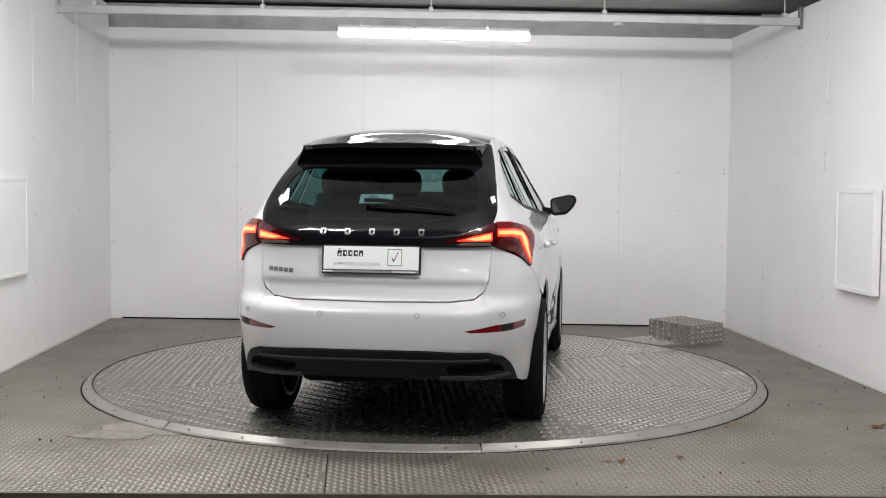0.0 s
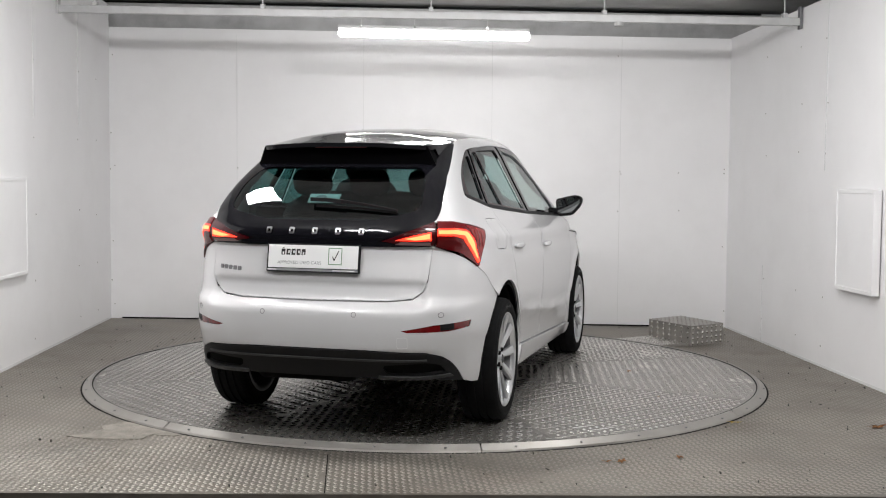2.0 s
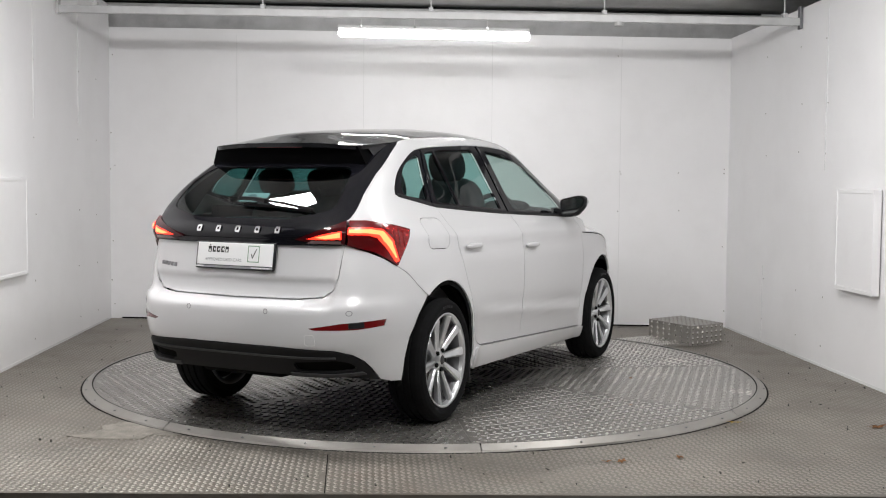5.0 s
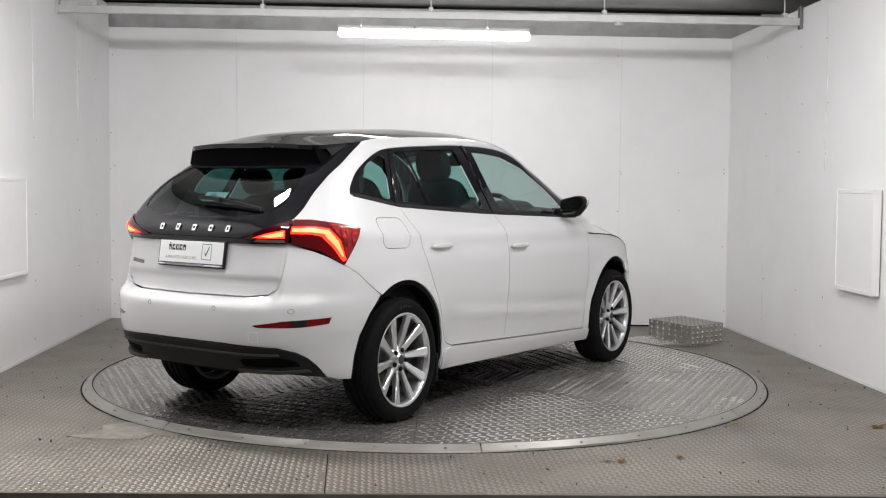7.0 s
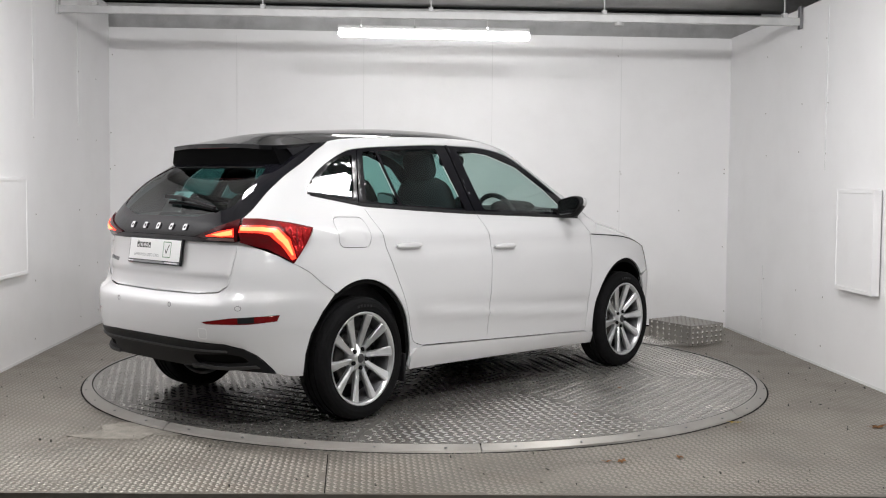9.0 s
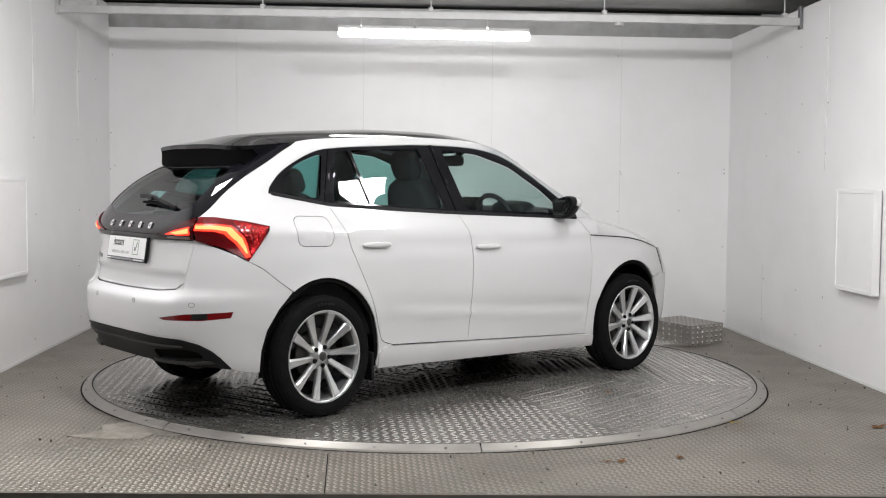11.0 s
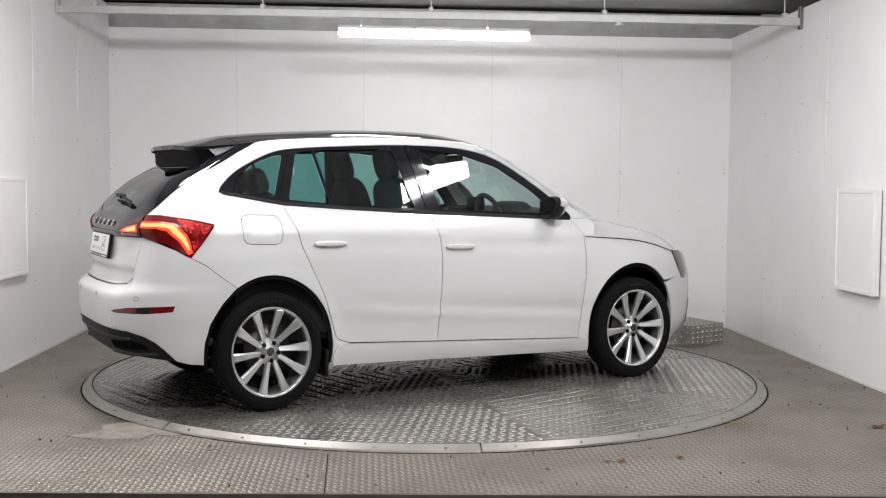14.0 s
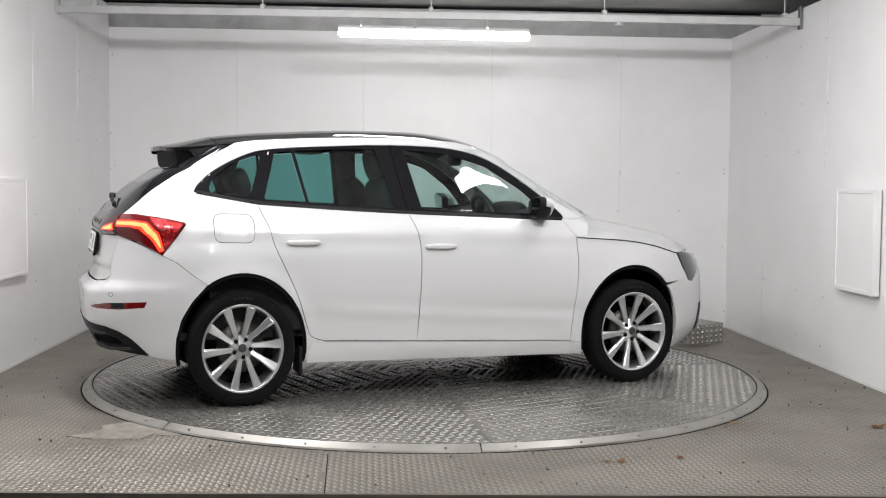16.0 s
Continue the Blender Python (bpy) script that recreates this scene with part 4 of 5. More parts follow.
roof = patch("roof", [(-1.42, -1), (0.08, -1), (0.28, -0.93), (0.44, -0.6), (0.48, 0), (0.44, 0.6), (0.28, 0.93), (0.08, 1), (-1.42, 1)], roof_at, M_ROOF, car, "gloss black panoramic glass roof", step=0.06, flange=0.02)
for sg in (-1, 1):
    patch("roof_corner", [(0.085, sg), (0.52, sg), (0.50, sg * 0.6), (0.445, sg * 0.6), (0.285, sg * 0.93)][:: -sg], roof_at, M_PAINT, car, "", step=0.05, flange=0.01)
patch("windscreen", [(-0.96, 0.02), (0.96, 0.02), (0.92, 0.97), (0, 1.0), (-0.92, 0.97)], screen_at, M_SCREEN, car, "clear windscreen", step=0.06, flange=0).visible_shadow = False
patch("bonnet", [(0.93, -0.999), (1.72, -0.999), (2.06, -0.9), (2.12, 0), (2.06, 0.9), (1.72, 0.999), (0.93, 0.999), (0.95, 0.86), (1.08, 0.66), (1.2, 0), (1.08, -0.66), (0.95, -0.86)], bonnet_at, M_PAINT, car, "", step=0.05, flange=0.02)
bonnet_edge = spl([(1.715, 0.80), (1.479, 0.856), (1.258, 0.888), (0.915, 0.91), (0.89, 0.915)], 6)
for mir in (False, True):
    patch("bonnet_joint", [(x, z - 0.001) for x, z in bonnet_edge] + [(x, z - 0.007) for x, z in bonnet_edge[::-1]], side, M_BLACK, car, "dark shut line of the bonnet", off=0.0015, flange=0, mirror=mir, step=0.03)
    patch("pillar_foot", [(0.79, 0.975), (0.79, 1.022), (0.90, 1.03), (1.0, 1.03), (0.96, 0.905), (0.88, 0.915)], side, M_PAINT, car, "", off=-0.003, flange=0, mirror=mir, step=0.03)
patch("cowl", [(0.93, -0.80), (1.12, -0.6), (1.22, 0), (1.12, 0.6), (0.93, 0.80), (1.0, 0.5), (1.08, 0), (1.0, -0.5)], bonnet_at, M_TRIM, car, "", step=0.06, off=-0.02, flange=0.02)
for sy in (-0.62, 0.1):
    part("front_wiper", ribbon([TR(1.12 - abs(sy) * 0.22, sy, 1.035), TR(1.18, sy + 0.3, 1.04), TR(1.22, sy + 0.55, 1.04)], 0.014, 0.012), M_TRIM, car)

# spoiler
patch("spoiler", [(-1.645, -0.985), (-1.69, -0.945), (-1.715, -0.85), (-1.738, -0.5), (-1.75, 0), (-1.738, 0.5), (-1.715, 0.85), (-1.69, 0.945), (-1.645, 0.985), (-1.58, 1.0), (-1.425, 1.0), (-1.425, -1.0), (-1.58, -1.0)], roof_at, M_ROOF, car, "gloss black roof spoiler", step=0.05, flange=0.022)


def blade(y, z):
    """Underside of the spoiler, from the glass up to its trailing edge."""
    y, z = np.asarray(y, float), np.asarray(z, float)
    t = (z - 1.335) / (1.41 - 1.335)
    return np.stack([-1.672 - 0.016 * t + 0.015 * (np.abs(y) / 0.5) ** 4, y, z], -1)


bv, bf = [], []
for i, y in enumerate(np.linspace(-0.495, 0.495, 21)):
    e = abs(y) / 0.495
    lo_z, hi_z = 1.308 + 0.006 * e ** 6, 1.428 - 0.014 * e ** 2
    for z, dx in ((lo_z - 0.004, 0.03), (lo_z + 0.012, -0.002), (hi_z, 0.0), (hi_z, 0.18), (lo_z - 0.004, 0.18)):
        p = blade(y, z)
        bv.append(TR(float(p[0]) + dx, y * (0.955 + 0.115 * (1.42 - z) / 0.12), z))
    if i:
        bf += [((i - 1) * 5 + k, i * 5 + k, i * 5 + (k + 1) % 5, (i - 1) * 5 + (k + 1) % 5) for k in range(5)]
bf += [(4, 3, 2, 1, 0), tuple(100 + k for k in range(5))]
part("spoiler_underside", mesh_of("spoiler_underside", bv, [q[::-1] for q in bf], M_DEEPBLACK), M_DEEPBLACK, car, "black spoiler blade over the rear window")
for s in (-1, 1):
    part("spoiler_fin", hexa("spoiler_fin", [TR(-1.545, s * 0.51, 1.36), TR(-1.42, s * 0.535, 1.395), TR(-1.42, s * 0.505, 1.395), TR(-1.545, s * 0.485, 1.36)], [TR(-1.60, s * 0.495, 1.412), TR(-1.40, s * 0.522, 1.43), TR(-1.40, s * 0.49, 1.43), TR(-1.60, s * 0.46, 1.412)], M_GLOSSBLACK), M_GLOSSBLACK, car)
part("brake_light", box_bm(0.012 * GX, 0.30 * GX, 0.014, TR(-1.728, 0, 1.412), 0.004), M_BRAKELENS, car, "unlit red high brake light")

# tailgate: glass, black panel, white lower part
scr_o = rounded([ty(-0.535, 1.10), ty(-0.465, 1.305), ty(0.465, 1.305), ty(0.535, 1.10), ty(0.30, 1.05), ty(-0.30, 1.05)], 0.05)
black_o = [ty(-0.345, 0.953), ty(-0.50, 0.985)] + [ty(-y, z) for z, y in BLACK_Y]
black_o = black_o + [ty(-0.40, 1.435), ty(0.40, 1.435)] + flip(black_o[::-1])
patch("tailgate_panel", black_o, tail, M_GLOSSBLACK, car, "gloss black tailgate surround", holes=[scr_o], off=0.004, step=0.035)
patch("rear_window", scr_o, tail, M_REARGLASS, car, "dark tinted rear window", off=0.001, flange=0, step=0.018).visible_shadow = False
white_o = [ty(-0.612, 0.935), ty(-0.598, 0.78), ty(-0.575, 0.725), ty(-0.525, 0.690), ty(-0.40, 0.680), ty(0, 0.676)]
white_o = white_o + flip(white_o[-2::-1])
patch("tailgate", white_o[::-1], tail, M_PAINT, car, "white lower tailgate", gap=0.002, flange=0.02, step=0.014)
patch("tailgate_strip", [ty(-0.60, 0.937), ty(-0.35, 0.932), ty(0.35, 0.932), ty(0.60, 0.937), ty(0.345, 0.960), ty(-0.345, 0.960)], tail, M_GLOSSBLACK, car, "glossy dark grip strip", off=0.012, flange=0.02)

reflector_o = [ty(-0.488, 0.548), ty(-0.64, 0.572), tx(-1.872, 0.583), tx(-1.885, 0.553), ty(-0.70, 0.541), ty(-0.52, 0.540)]
# bumper
bump_r = [tx(-1.53, 0.672), tx(-1.615, 0.585), tx(-1.68, 0.48), tx(-1.707, 0.38), tx(-1.707, 0.265), tx(-1.78, 0.270), ty(-0.736, 0.288)]
low_r = [ty(-0.720, 0.352), ty(-0.702, 0.388), ty(-0.668, 0.420), ty(-0.60, 0.442), ty(-0.3, 0.455)]
top_r = [ty(0, 0.673), ty(-0.40, 0.677), ty(-0.525, 0.687), ty(-0.575, 0.722), ty(-0.598, 0.778), ty(-0.612, 0.936), ty(-0.70, 0.902), tx(-1.86, 0.872), tx(-1.782, 0.832), tx(-1.70, 0.79), tx(-1.62, 0.73)]
bumper_o = top_r + bump_r + low_r + flip(low_r[::-1]) + flip(bump_r[::-1]) + flip(top_r[:0:-1])
patch("rear_bumper", bumper_o, tail, M_PAINT, car, "white rear bumper", holes=[reflector_o, flip(reflector_o)], gap=0.0012, flange=0.02, step=0.02)
for mir in (False, True):
    patch("rear_reflector", reflector_o, tail, M_REFLECTOR, car, "long red rear reflector", off=-0.002, mirror=mir, step=0.02)
    patch("reflector_gap", [ty(-0.668, 0.546), ty(-0.668, 0.574), ty(-0.722, 0.578), ty(-0.722, 0.548)][::-1], tail, M_TRIM, car, off=0.0, mirror=mir, step=0.02)
diff_r = [ty(-0.3, 0.452), ty(-0.60, 0.439), ty(-0.667, 0.417), ty(-0.700, 0.386), ty(-0.718, 0.350), ty(-0.733, 0.290), ty(-0.70, 0.300), ty(-0.60, 0.315), ty(-0.30, 0.318)]
pocket = rounded([ty(-0.38, 0.382), ty(-0.60, 0.396), ty(-0.658, 0.382), ty(-0.675, 0.348), ty(-0.58, 0.338), ty(-0.40, 0.338)], 0.02)
diff_o = diff_r + flip(diff_r[::-1])
patch("rear_diffuser", diff_o, tail, M_TRIM, car, "black plastic lower bumper", holes=[pocket, flip(pocket)], off=0.006, flange=0.03, step=0.03)
for mir in (False, True):
    patch("diffuser_pocket", shrink(pocket, -0.03), tail, M_LINER, car, off=-0.012, mirror=mir, flange=0, step=0.03)
    patch("diffuser_lip", [ty(-0.36, 0.334), ty(-0.58, 0.331), ty(-0.69, 0.338), ty(-0.70, 0.326), ty(-0.58, 0.317), ty(-0.36, 0.320)], tail, M_DARKTRIM, car, off=0.016, mirror=mir, step=0.03)
patch("diffuser_ridge", [ty(-0.60, 0.406), ty(0.60, 0.406), ty(0.60, 0.414), ty(-0.60, 0.414)], tail, M_DARKTRIM, car, off=0.014, flange=0.012, step=0.03)


# parking sensors and towing cap
def ring_patch(cy, cz, r, name, material, square=False):
    if square:
        o = rounded([ty(cy - r, cz - r), ty(cy + r, cz - r), ty(cy + r, cz + r), ty(cy - r, cz + r)], 0.01)
        i = rounded([ty(cy - r * 0.93, cz - r * 0.93), ty(cy + r * 0.93, cz - r * 0.93), ty(cy + r * 0.93, cz + r * 0.93), ty(cy - r * 0.93, cz + r * 0.93)], 0.01)
    else:
        o = [ty(cy + r * math.cos(a), cz + r * math.sin(a)) for a in np.linspace(0, 2 * math.pi, 16, endpoint=False)]
        i = [ty(cy + r * 0.78 * math.cos(a), cz + r * 0.78 * math.sin(a)) for a in np.linspace(0, 2 * math.pi, 16, endpoint=False)]
    patch(name, o, tail, material, car, holes=[i], off=0.0015, flange=0.002, step=0.02)


for cy in (-0.67, -0.25, 0.25, 0.67):
    ring_patch(cy, 0.620, 0.013, "parking_sensor", M_GREYBAR)
ring_patch(-0.495, 0.492, 0.026, "towing_cap", M_JOINT, True)

# tail lamps
outer_o = [ty(-0.622, 0.938), ty(-0.622, 1.046), tx(-1.92, 1.046), tx(-1.78, 1.026), tx(-1.648, 1.0), tx(-1.712, 0.915), tx(-1.782, 0.833), tx(-1.84, 0.865), ty(-0.72, 0.900)][::-1]
inner_o = [ty(-0.365, 0.962), ty(-0.47, 0.992), ty(-0.612, 1.044), ty(-0.612, 0.942), ty(-0.50, 0.945)]
bar_in = [ty(-0.435, 0.967), ty(-0.52, 0.985), ty(-0.605, 0.999), ty(-0.605, 0.968), ty(-0.52, 0.966)]
bar_out = [ty(-0.63, 0.985), ty(-0.63, 1.012), tx(-1.93, 1.012), tx(-1.86, 1.003), tx(-1.80, 0.955), tx(-1.772, 0.855), tx(-1.795, 0.848), tx(-1.845, 0.925), tx(-1.90, 0.972), ty(-0.70, 0.983)][::-1]
core_in = [ty(-0.48, 0.974), ty(-0.53, 0.981), ty(-0.600, 0.993), ty(-0.600, 0.975), ty(-0.53, 0.970)]
core_out = [ty(-0.635, 0.992), ty(-0.635, 1.005), tx(-1.93, 1.005), tx(-1.865, 0.996), tx(-1.812, 0.952), tx(-1.784, 0.87), tx(-1.793, 0.87), tx(-1.836, 0.935), tx(-1.89, 0.982), ty(-0.70, 0.990)][::-1]
for mir in (False, True):
    lo = patch("tail_lamp_outer", outer_o, tail, M_REDLENS, car, "red tail lamp lens on the wing", off=0.012, flange=0.03, mirror=mir, step=0.02)
    patch("lens_reflector", [tx(-1.845, 1.028), tx(-1.78, 1.016), tx(-1.665, 0.994), tx(-1.72, 0.916), tx(-1.765, 0.862), tx(-1.79, 0.955)], tail, M_REDSPARK, lo, "faceted red reflector behind the lens", off=0.0135, flange=0.001, mirror=mir, step=0.012)
    patch("light_bar", bar_out, tail, M_LEDBAR, lo, "lit red-orange light bar", off=0.015, flange=0.002, mirror=mir, step=0.02)
    patch("light_core", core_out, tail, M_LEDCORE, lo, "bright orange lamp core", off=0.0165, flange=0.001, mirror=mir, step=0.02)
    patch("dark_facet", [ty(-0.63, 0.942), ty(-0.63, 0.982), ty(-0.70, 0.980), tx(-1.91, 0.955), tx(-1.87, 0.90), ty(-0.72, 0.905)][::-1], tail, M_REDFACET, lo, off=0.014, flange=0.001, mirror=mir, step=0.02)
    for k in range(4):
        x = -1.825 + k * 0.032
        patch("lens_rib", [tx(x, 1.005 - k * 0.003), tx(x + 0.006, 1.005 - k * 0.003), tx(x + 0.010, 0.94 - k * 0.006), tx(x + 0.004, 0.94 - k * 0.006)], tail, M_REFLECTOR, lo, off=0.0145, flange=0.001, mirror=mir, step=0.02)
    li = patch("tail_lamp_inner", inner_o, tail, M_REDDARK, car, "smoked red tail lamp lens on the tailgate", off=0.012, flange=0.02, mirror=mir, step=0.03)
    patch("light_bar", bar_in, tail, M_LEDBAR, li, "lit red-orange light bar", off=0.014, flange=0.002, mirror=mir, step=0.02)
    patch("light_core", core_in, tail, M_LEDCORE, li, "bright orange lamp core", off=0.0155, flange=0.001, mirror=mir, step=0.02)

    patch("reverse_lamp", [ty(-0.43, 0.945), ty(-0.60, 0.944), ty(-0.60, 0.961), ty(-0.46, 0.961)][::-1], tail, M_CLEARLENS, li, "pale clear reversing lamp", off=0.0145, flange=0.001, mirror=mir, step=0.02)

for y in (-0.085, 0.085):
    patch("plate_lamp", [ty(y - 0.02, 0.930), ty(y + 0.02, 0.930), ty(y + 0.02, 0.938), ty(y - 0.02, 0.938)][::-1], tail, M_PLATELAMP, car, "small lit lamp over the plate", off=0.0155, flange=0.002, step=0.02)

# number plate holder with its advertising plate
PLM = Matrix.LocRotScale(TR(-2.121, 0, 0.872), Euler((radians(90 - 8.5), 0, radians(-90))), None)


def plate_box(name, x, y, sx, sy, z, t, material, parent, label=""):
    bm = box_bm(sx, sy, t, (x, y, z), min(0.004, t * 0.4, sy * 0.3), 1)
    bmesh.ops.transform(bm, matrix=PLM, verts=bm.verts)
    return part(name, bm, material, parent, label)


holder = plate_box("plate_holder", 0, 0, 0.515 * GX, 0.142, 0.0, 0.016, M_TRIM, car, "black frame holding a dealer plate")
plate_box("plate", 0, 0.006, 0.495 * GX, 0.114, 0.009, 0.003, M_WHITEPLATE, holder, "white dealer plate with print")
plate_box("lower_strip", 0, -0.0605, 0.497 * GX, 0.012, 0.0095, 0.002, M_GREYBAR, holder)
for k in range(5):
    x = -0.158 + k * 0.027
    plate_box("word_shape", x, 0.028, 0.021, 0.030, 0.0110, 0.001, M_DARKBAR, holder)
    plate_box("word_notch", x + (0.003 if k in (1, 2, 3) else 0), 0.028 if k in (1, 2, 3) else 0.022, 0.008, 0.013, 0.0118, 0.0008, M_WHITEPLATE, holder)
plate_box("word_notch", -0.158, 0.049, 0.010, 0.004, 0.0110, 0.001, M_DARKBAR, holder)
plate_box("small_print", -0.215, -0.0605, 0.05, 0.005, 0.0108, 0.001, M_WHITEPLATE, holder)
plate_box("small_print", 0.165, -0.0605, 0.115, 0.005, 0.0108, 0.001, M_WHITEPLATE, holder)
for dx, dy, w, h in ((0, 0.044, 0.072, 0.004), (0, -0.036, 0.072, 0.004), (-0.034, 0.004, 0.004, 0.084), (0.034, 0.004, 0.004, 0.084)):
    plate_box("tick_frame", 0.118 + dx, dy + 0.006, w, h, 0.0110, 0.001, M_GREEN, holder)
for p, q in (((0.105, 0.008), (0.113, -0.010)), ((0.113, -0.010), (0.135, 0.035))):
    d = Vector((q[0] - p[0], q[1] - p[1], 0))
    bm = box_bm(d.length + 0.003, 0.0045, 0.001, (0, 0, 0), 0, 1, d.to_track_quat("X", "Z").to_matrix().to_4x4())
    bmesh.ops.translate(bm, vec=((p[0] + q[0]) / 2, (p[1] + q[1]) / 2, 0.0112), verts=bm.verts)
    bmesh.ops.transform(bm, matrix=PLM, verts=bm.verts)
    part("tick", bm, M_DARKBAR, holder)
tc = bpy.data.curves.new("plate_text", "FONT")
tc.body, tc.size, tc.align_x, tc.align_y = "APPROVED USED CARS", 0.0225, "CENTER", "CENTER"
tob = bpy.data.objects.new("tmp_text", tc)
tme = bpy.data.meshes.new_from_object(tob)
bpy.data.objects.remove(tob)
tme.transform(PLM @ Matrix.Translation((-0.07, -0.025, 0.0112)))
tme.materials.clear()
tme.materials.append(M_GREYBAR)
part("plate_text", tme, M_GREYBAR, holder)

# lettering on the tailgate as plain raised bars
for k in range(5):
    y = 0.255 - k * 0.1275
    w, h, z = 0.030, 0.028, 0.998
    o = [ty(y + w / 2, z - h / 2), ty(y - w / 2, z - h / 2), ty(y - w / 2, z + h / 2), ty(y + w / 2, z + h / 2)]
    i = [ty(y + w * 0.22, z - h * 0.2), ty(y - w * 0.22, z - h * 0.2), ty(y - w * 0.22, z + h * 0.2), ty(y + w * 0.22, z + h * 0.2)]
    patch("badge_bar", rounded(o, 0.006), tail, M_CHROME, car, "small chrome badge shape", holes=[i], off=0.009, flange=0.004, step=0.02)
for k in range(5):
    y = 0.545 - k * 0.029
    z = 0.818 - k * 0.0015
    w, h = 0.022, 0.020
    o = [ty(y + w / 2, z - h / 2), ty(y - w / 2, z - h / 2), ty(y - w / 2, z + h / 2), ty(y + w / 2, z + h / 2)]
    i = [ty(y + w * 0.2, z - h * 0.2), ty(y - w * 0.5, z - h * 0.2), ty(y - w * 0.5, z + h * 0.2), ty(y + w * 0.2, z + h * 0.2)]
    patch("badge_bar", rounded(o, 0.004), tail, M_ALLOYDARK, car, "small chrome badge shape", off=0.003, flange=0.003, step=0.02)

# rear wiper and the sticker in the rear window
def at_tail(y, z, out):
    e = 1e-3
    a = ty(y, z)
    p0, p1, p2 = tail(*a), tail(a[0] + e, a[1]), tail(a[0], a[1] + e)
    n = np.cross(p1 - p0, p2 - p0)
    return TR(*(p0 + n / np.linalg.norm(n) * out))


rw = part("rear_wiper", ribbon([at_tail(0.01, 1.125, 0.03), at_tail(-0.10, 1.118, 0.035), at_tail(-0.24, 1.106, 0.03), at_tail(-0.42, 1.088, 0.018)], 0.016, 0.012), M_TRIM, car, "black rear wiper arm")
part("blade", ribbon([at_tail(0.03, 1.108, 0.014), at_tail(-0.20, 1.10, 0.014), at_tail(-0.42, 1.083, 0.012)], 0.012, 0.012), M_RUBBER, rw)
part("wiper_boss", ribbon([at_tail(0.06, 1.126, 0.03), at_tail(-0.03, 1.124, 0.032), at_tail(-0.12, 1.115, 0.032)], 0.035, 0.02), M_TRIM, rw)
st = patch("window_sticker", [ty(-0.075, 1.135), ty(0.10, 1.135), ty(0.10, 1.178), ty(-0.075, 1.178)][::-1], tail, M_STICKER, car, "pale green dealer sticker", off=-0.004, flange=0, step=0.03)
patch("sticker_mark", [ty(0.03 + 0.03 * math.cos(a), 1.158 + 0.014 * math.sin(a)) for a in np.linspace(0, 2 * math.pi, 14, endpoint=False)], tail, M_GREYBAR, st, off=-0.002, flange=0, step=0.02)

# nose: bumper, lamp, grille (only its right corner shows)
def nose_angle(x, z):
    """The nose's angle at which it has come back to x."""
    a = np.linspace(0.3, 1.45, 400)
    return float(np.interp(-x, -nose(a, np.full(400, z))[:, 0], a))


nose_r = [(0.50, 0.765), (0.50, 0.692), (0.60, 0.642), (0.66, 0.608), (0.70, 0.616), (0.79, 0.628)]
nose_r += [(nose_angle(HX + ARCH * math.sqrt(1 - ((z - HZ) / (ARCH * 1.065)) ** 2), z), z) for z in (0.595, 0.56, 0.52, 0.47, 0.42, 0.36, 0.30, 0.25, 0.215)] + [(0.835, 0.19)]
patch("front_bumper", [(a, 0.765) for a in np.linspace(-0.48, 0.48, 12)] + nose_r + [(a, 0.19) for a in np.linspace(0.80, -0.80, 20)] + flip(nose_r[::-1]), nose, M_PAINT, car, "white front bumper", step=0.04, off=0.009, flange=0.025)
for mir in (False, True):
    hl = patch("headlamp", [(-0.785, 0.80), (-0.753, 0.714), (-0.703, 0.614), (-0.66, 0.608), (-0.60, 0.647), (-0.505, 0.697), (-0.505, 0.76), (-0.60, 0.785), (-0.70, 0.797)], nose, M_HEADLENS, car, "clear dark headlamp", off=0.002, flange=0.02, mirror=mir, step=0.03)
    patch("fog_grille", [(-0.56, 0.29), (-0.46, 0.29), (-0.46, 0.46), (-0.535, 0.46)][::-1], nose, M_TRIM, car, "black corner grille", off=0.011, flange=0.01, mirror=mir, step=0.03)
patch("grille", [(-0.30, 0.56), (0.30, 0.56), (0.36, 0.76), (-0.36, 0.76)], nose, M_TRIM, car, "black front grille", off=0.004, flange=0.01, step=0.04)


# wheels
def lathe(profile, seg=48):
    v, f = [], []
    for j in range(seg):
        a = 2 * math.pi * j / seg
        for r, y in profile:
            v.append((r * math.cos(a), y, r * math.sin(a)))
    n = len(profile)
    for j in range(seg):
        for i in range(n - 1):
            f.append((j * n + i, j * n + i + 1, ((j + 1) % seg) * n + i + 1, ((j + 1) % seg) * n + i))
    return v, f


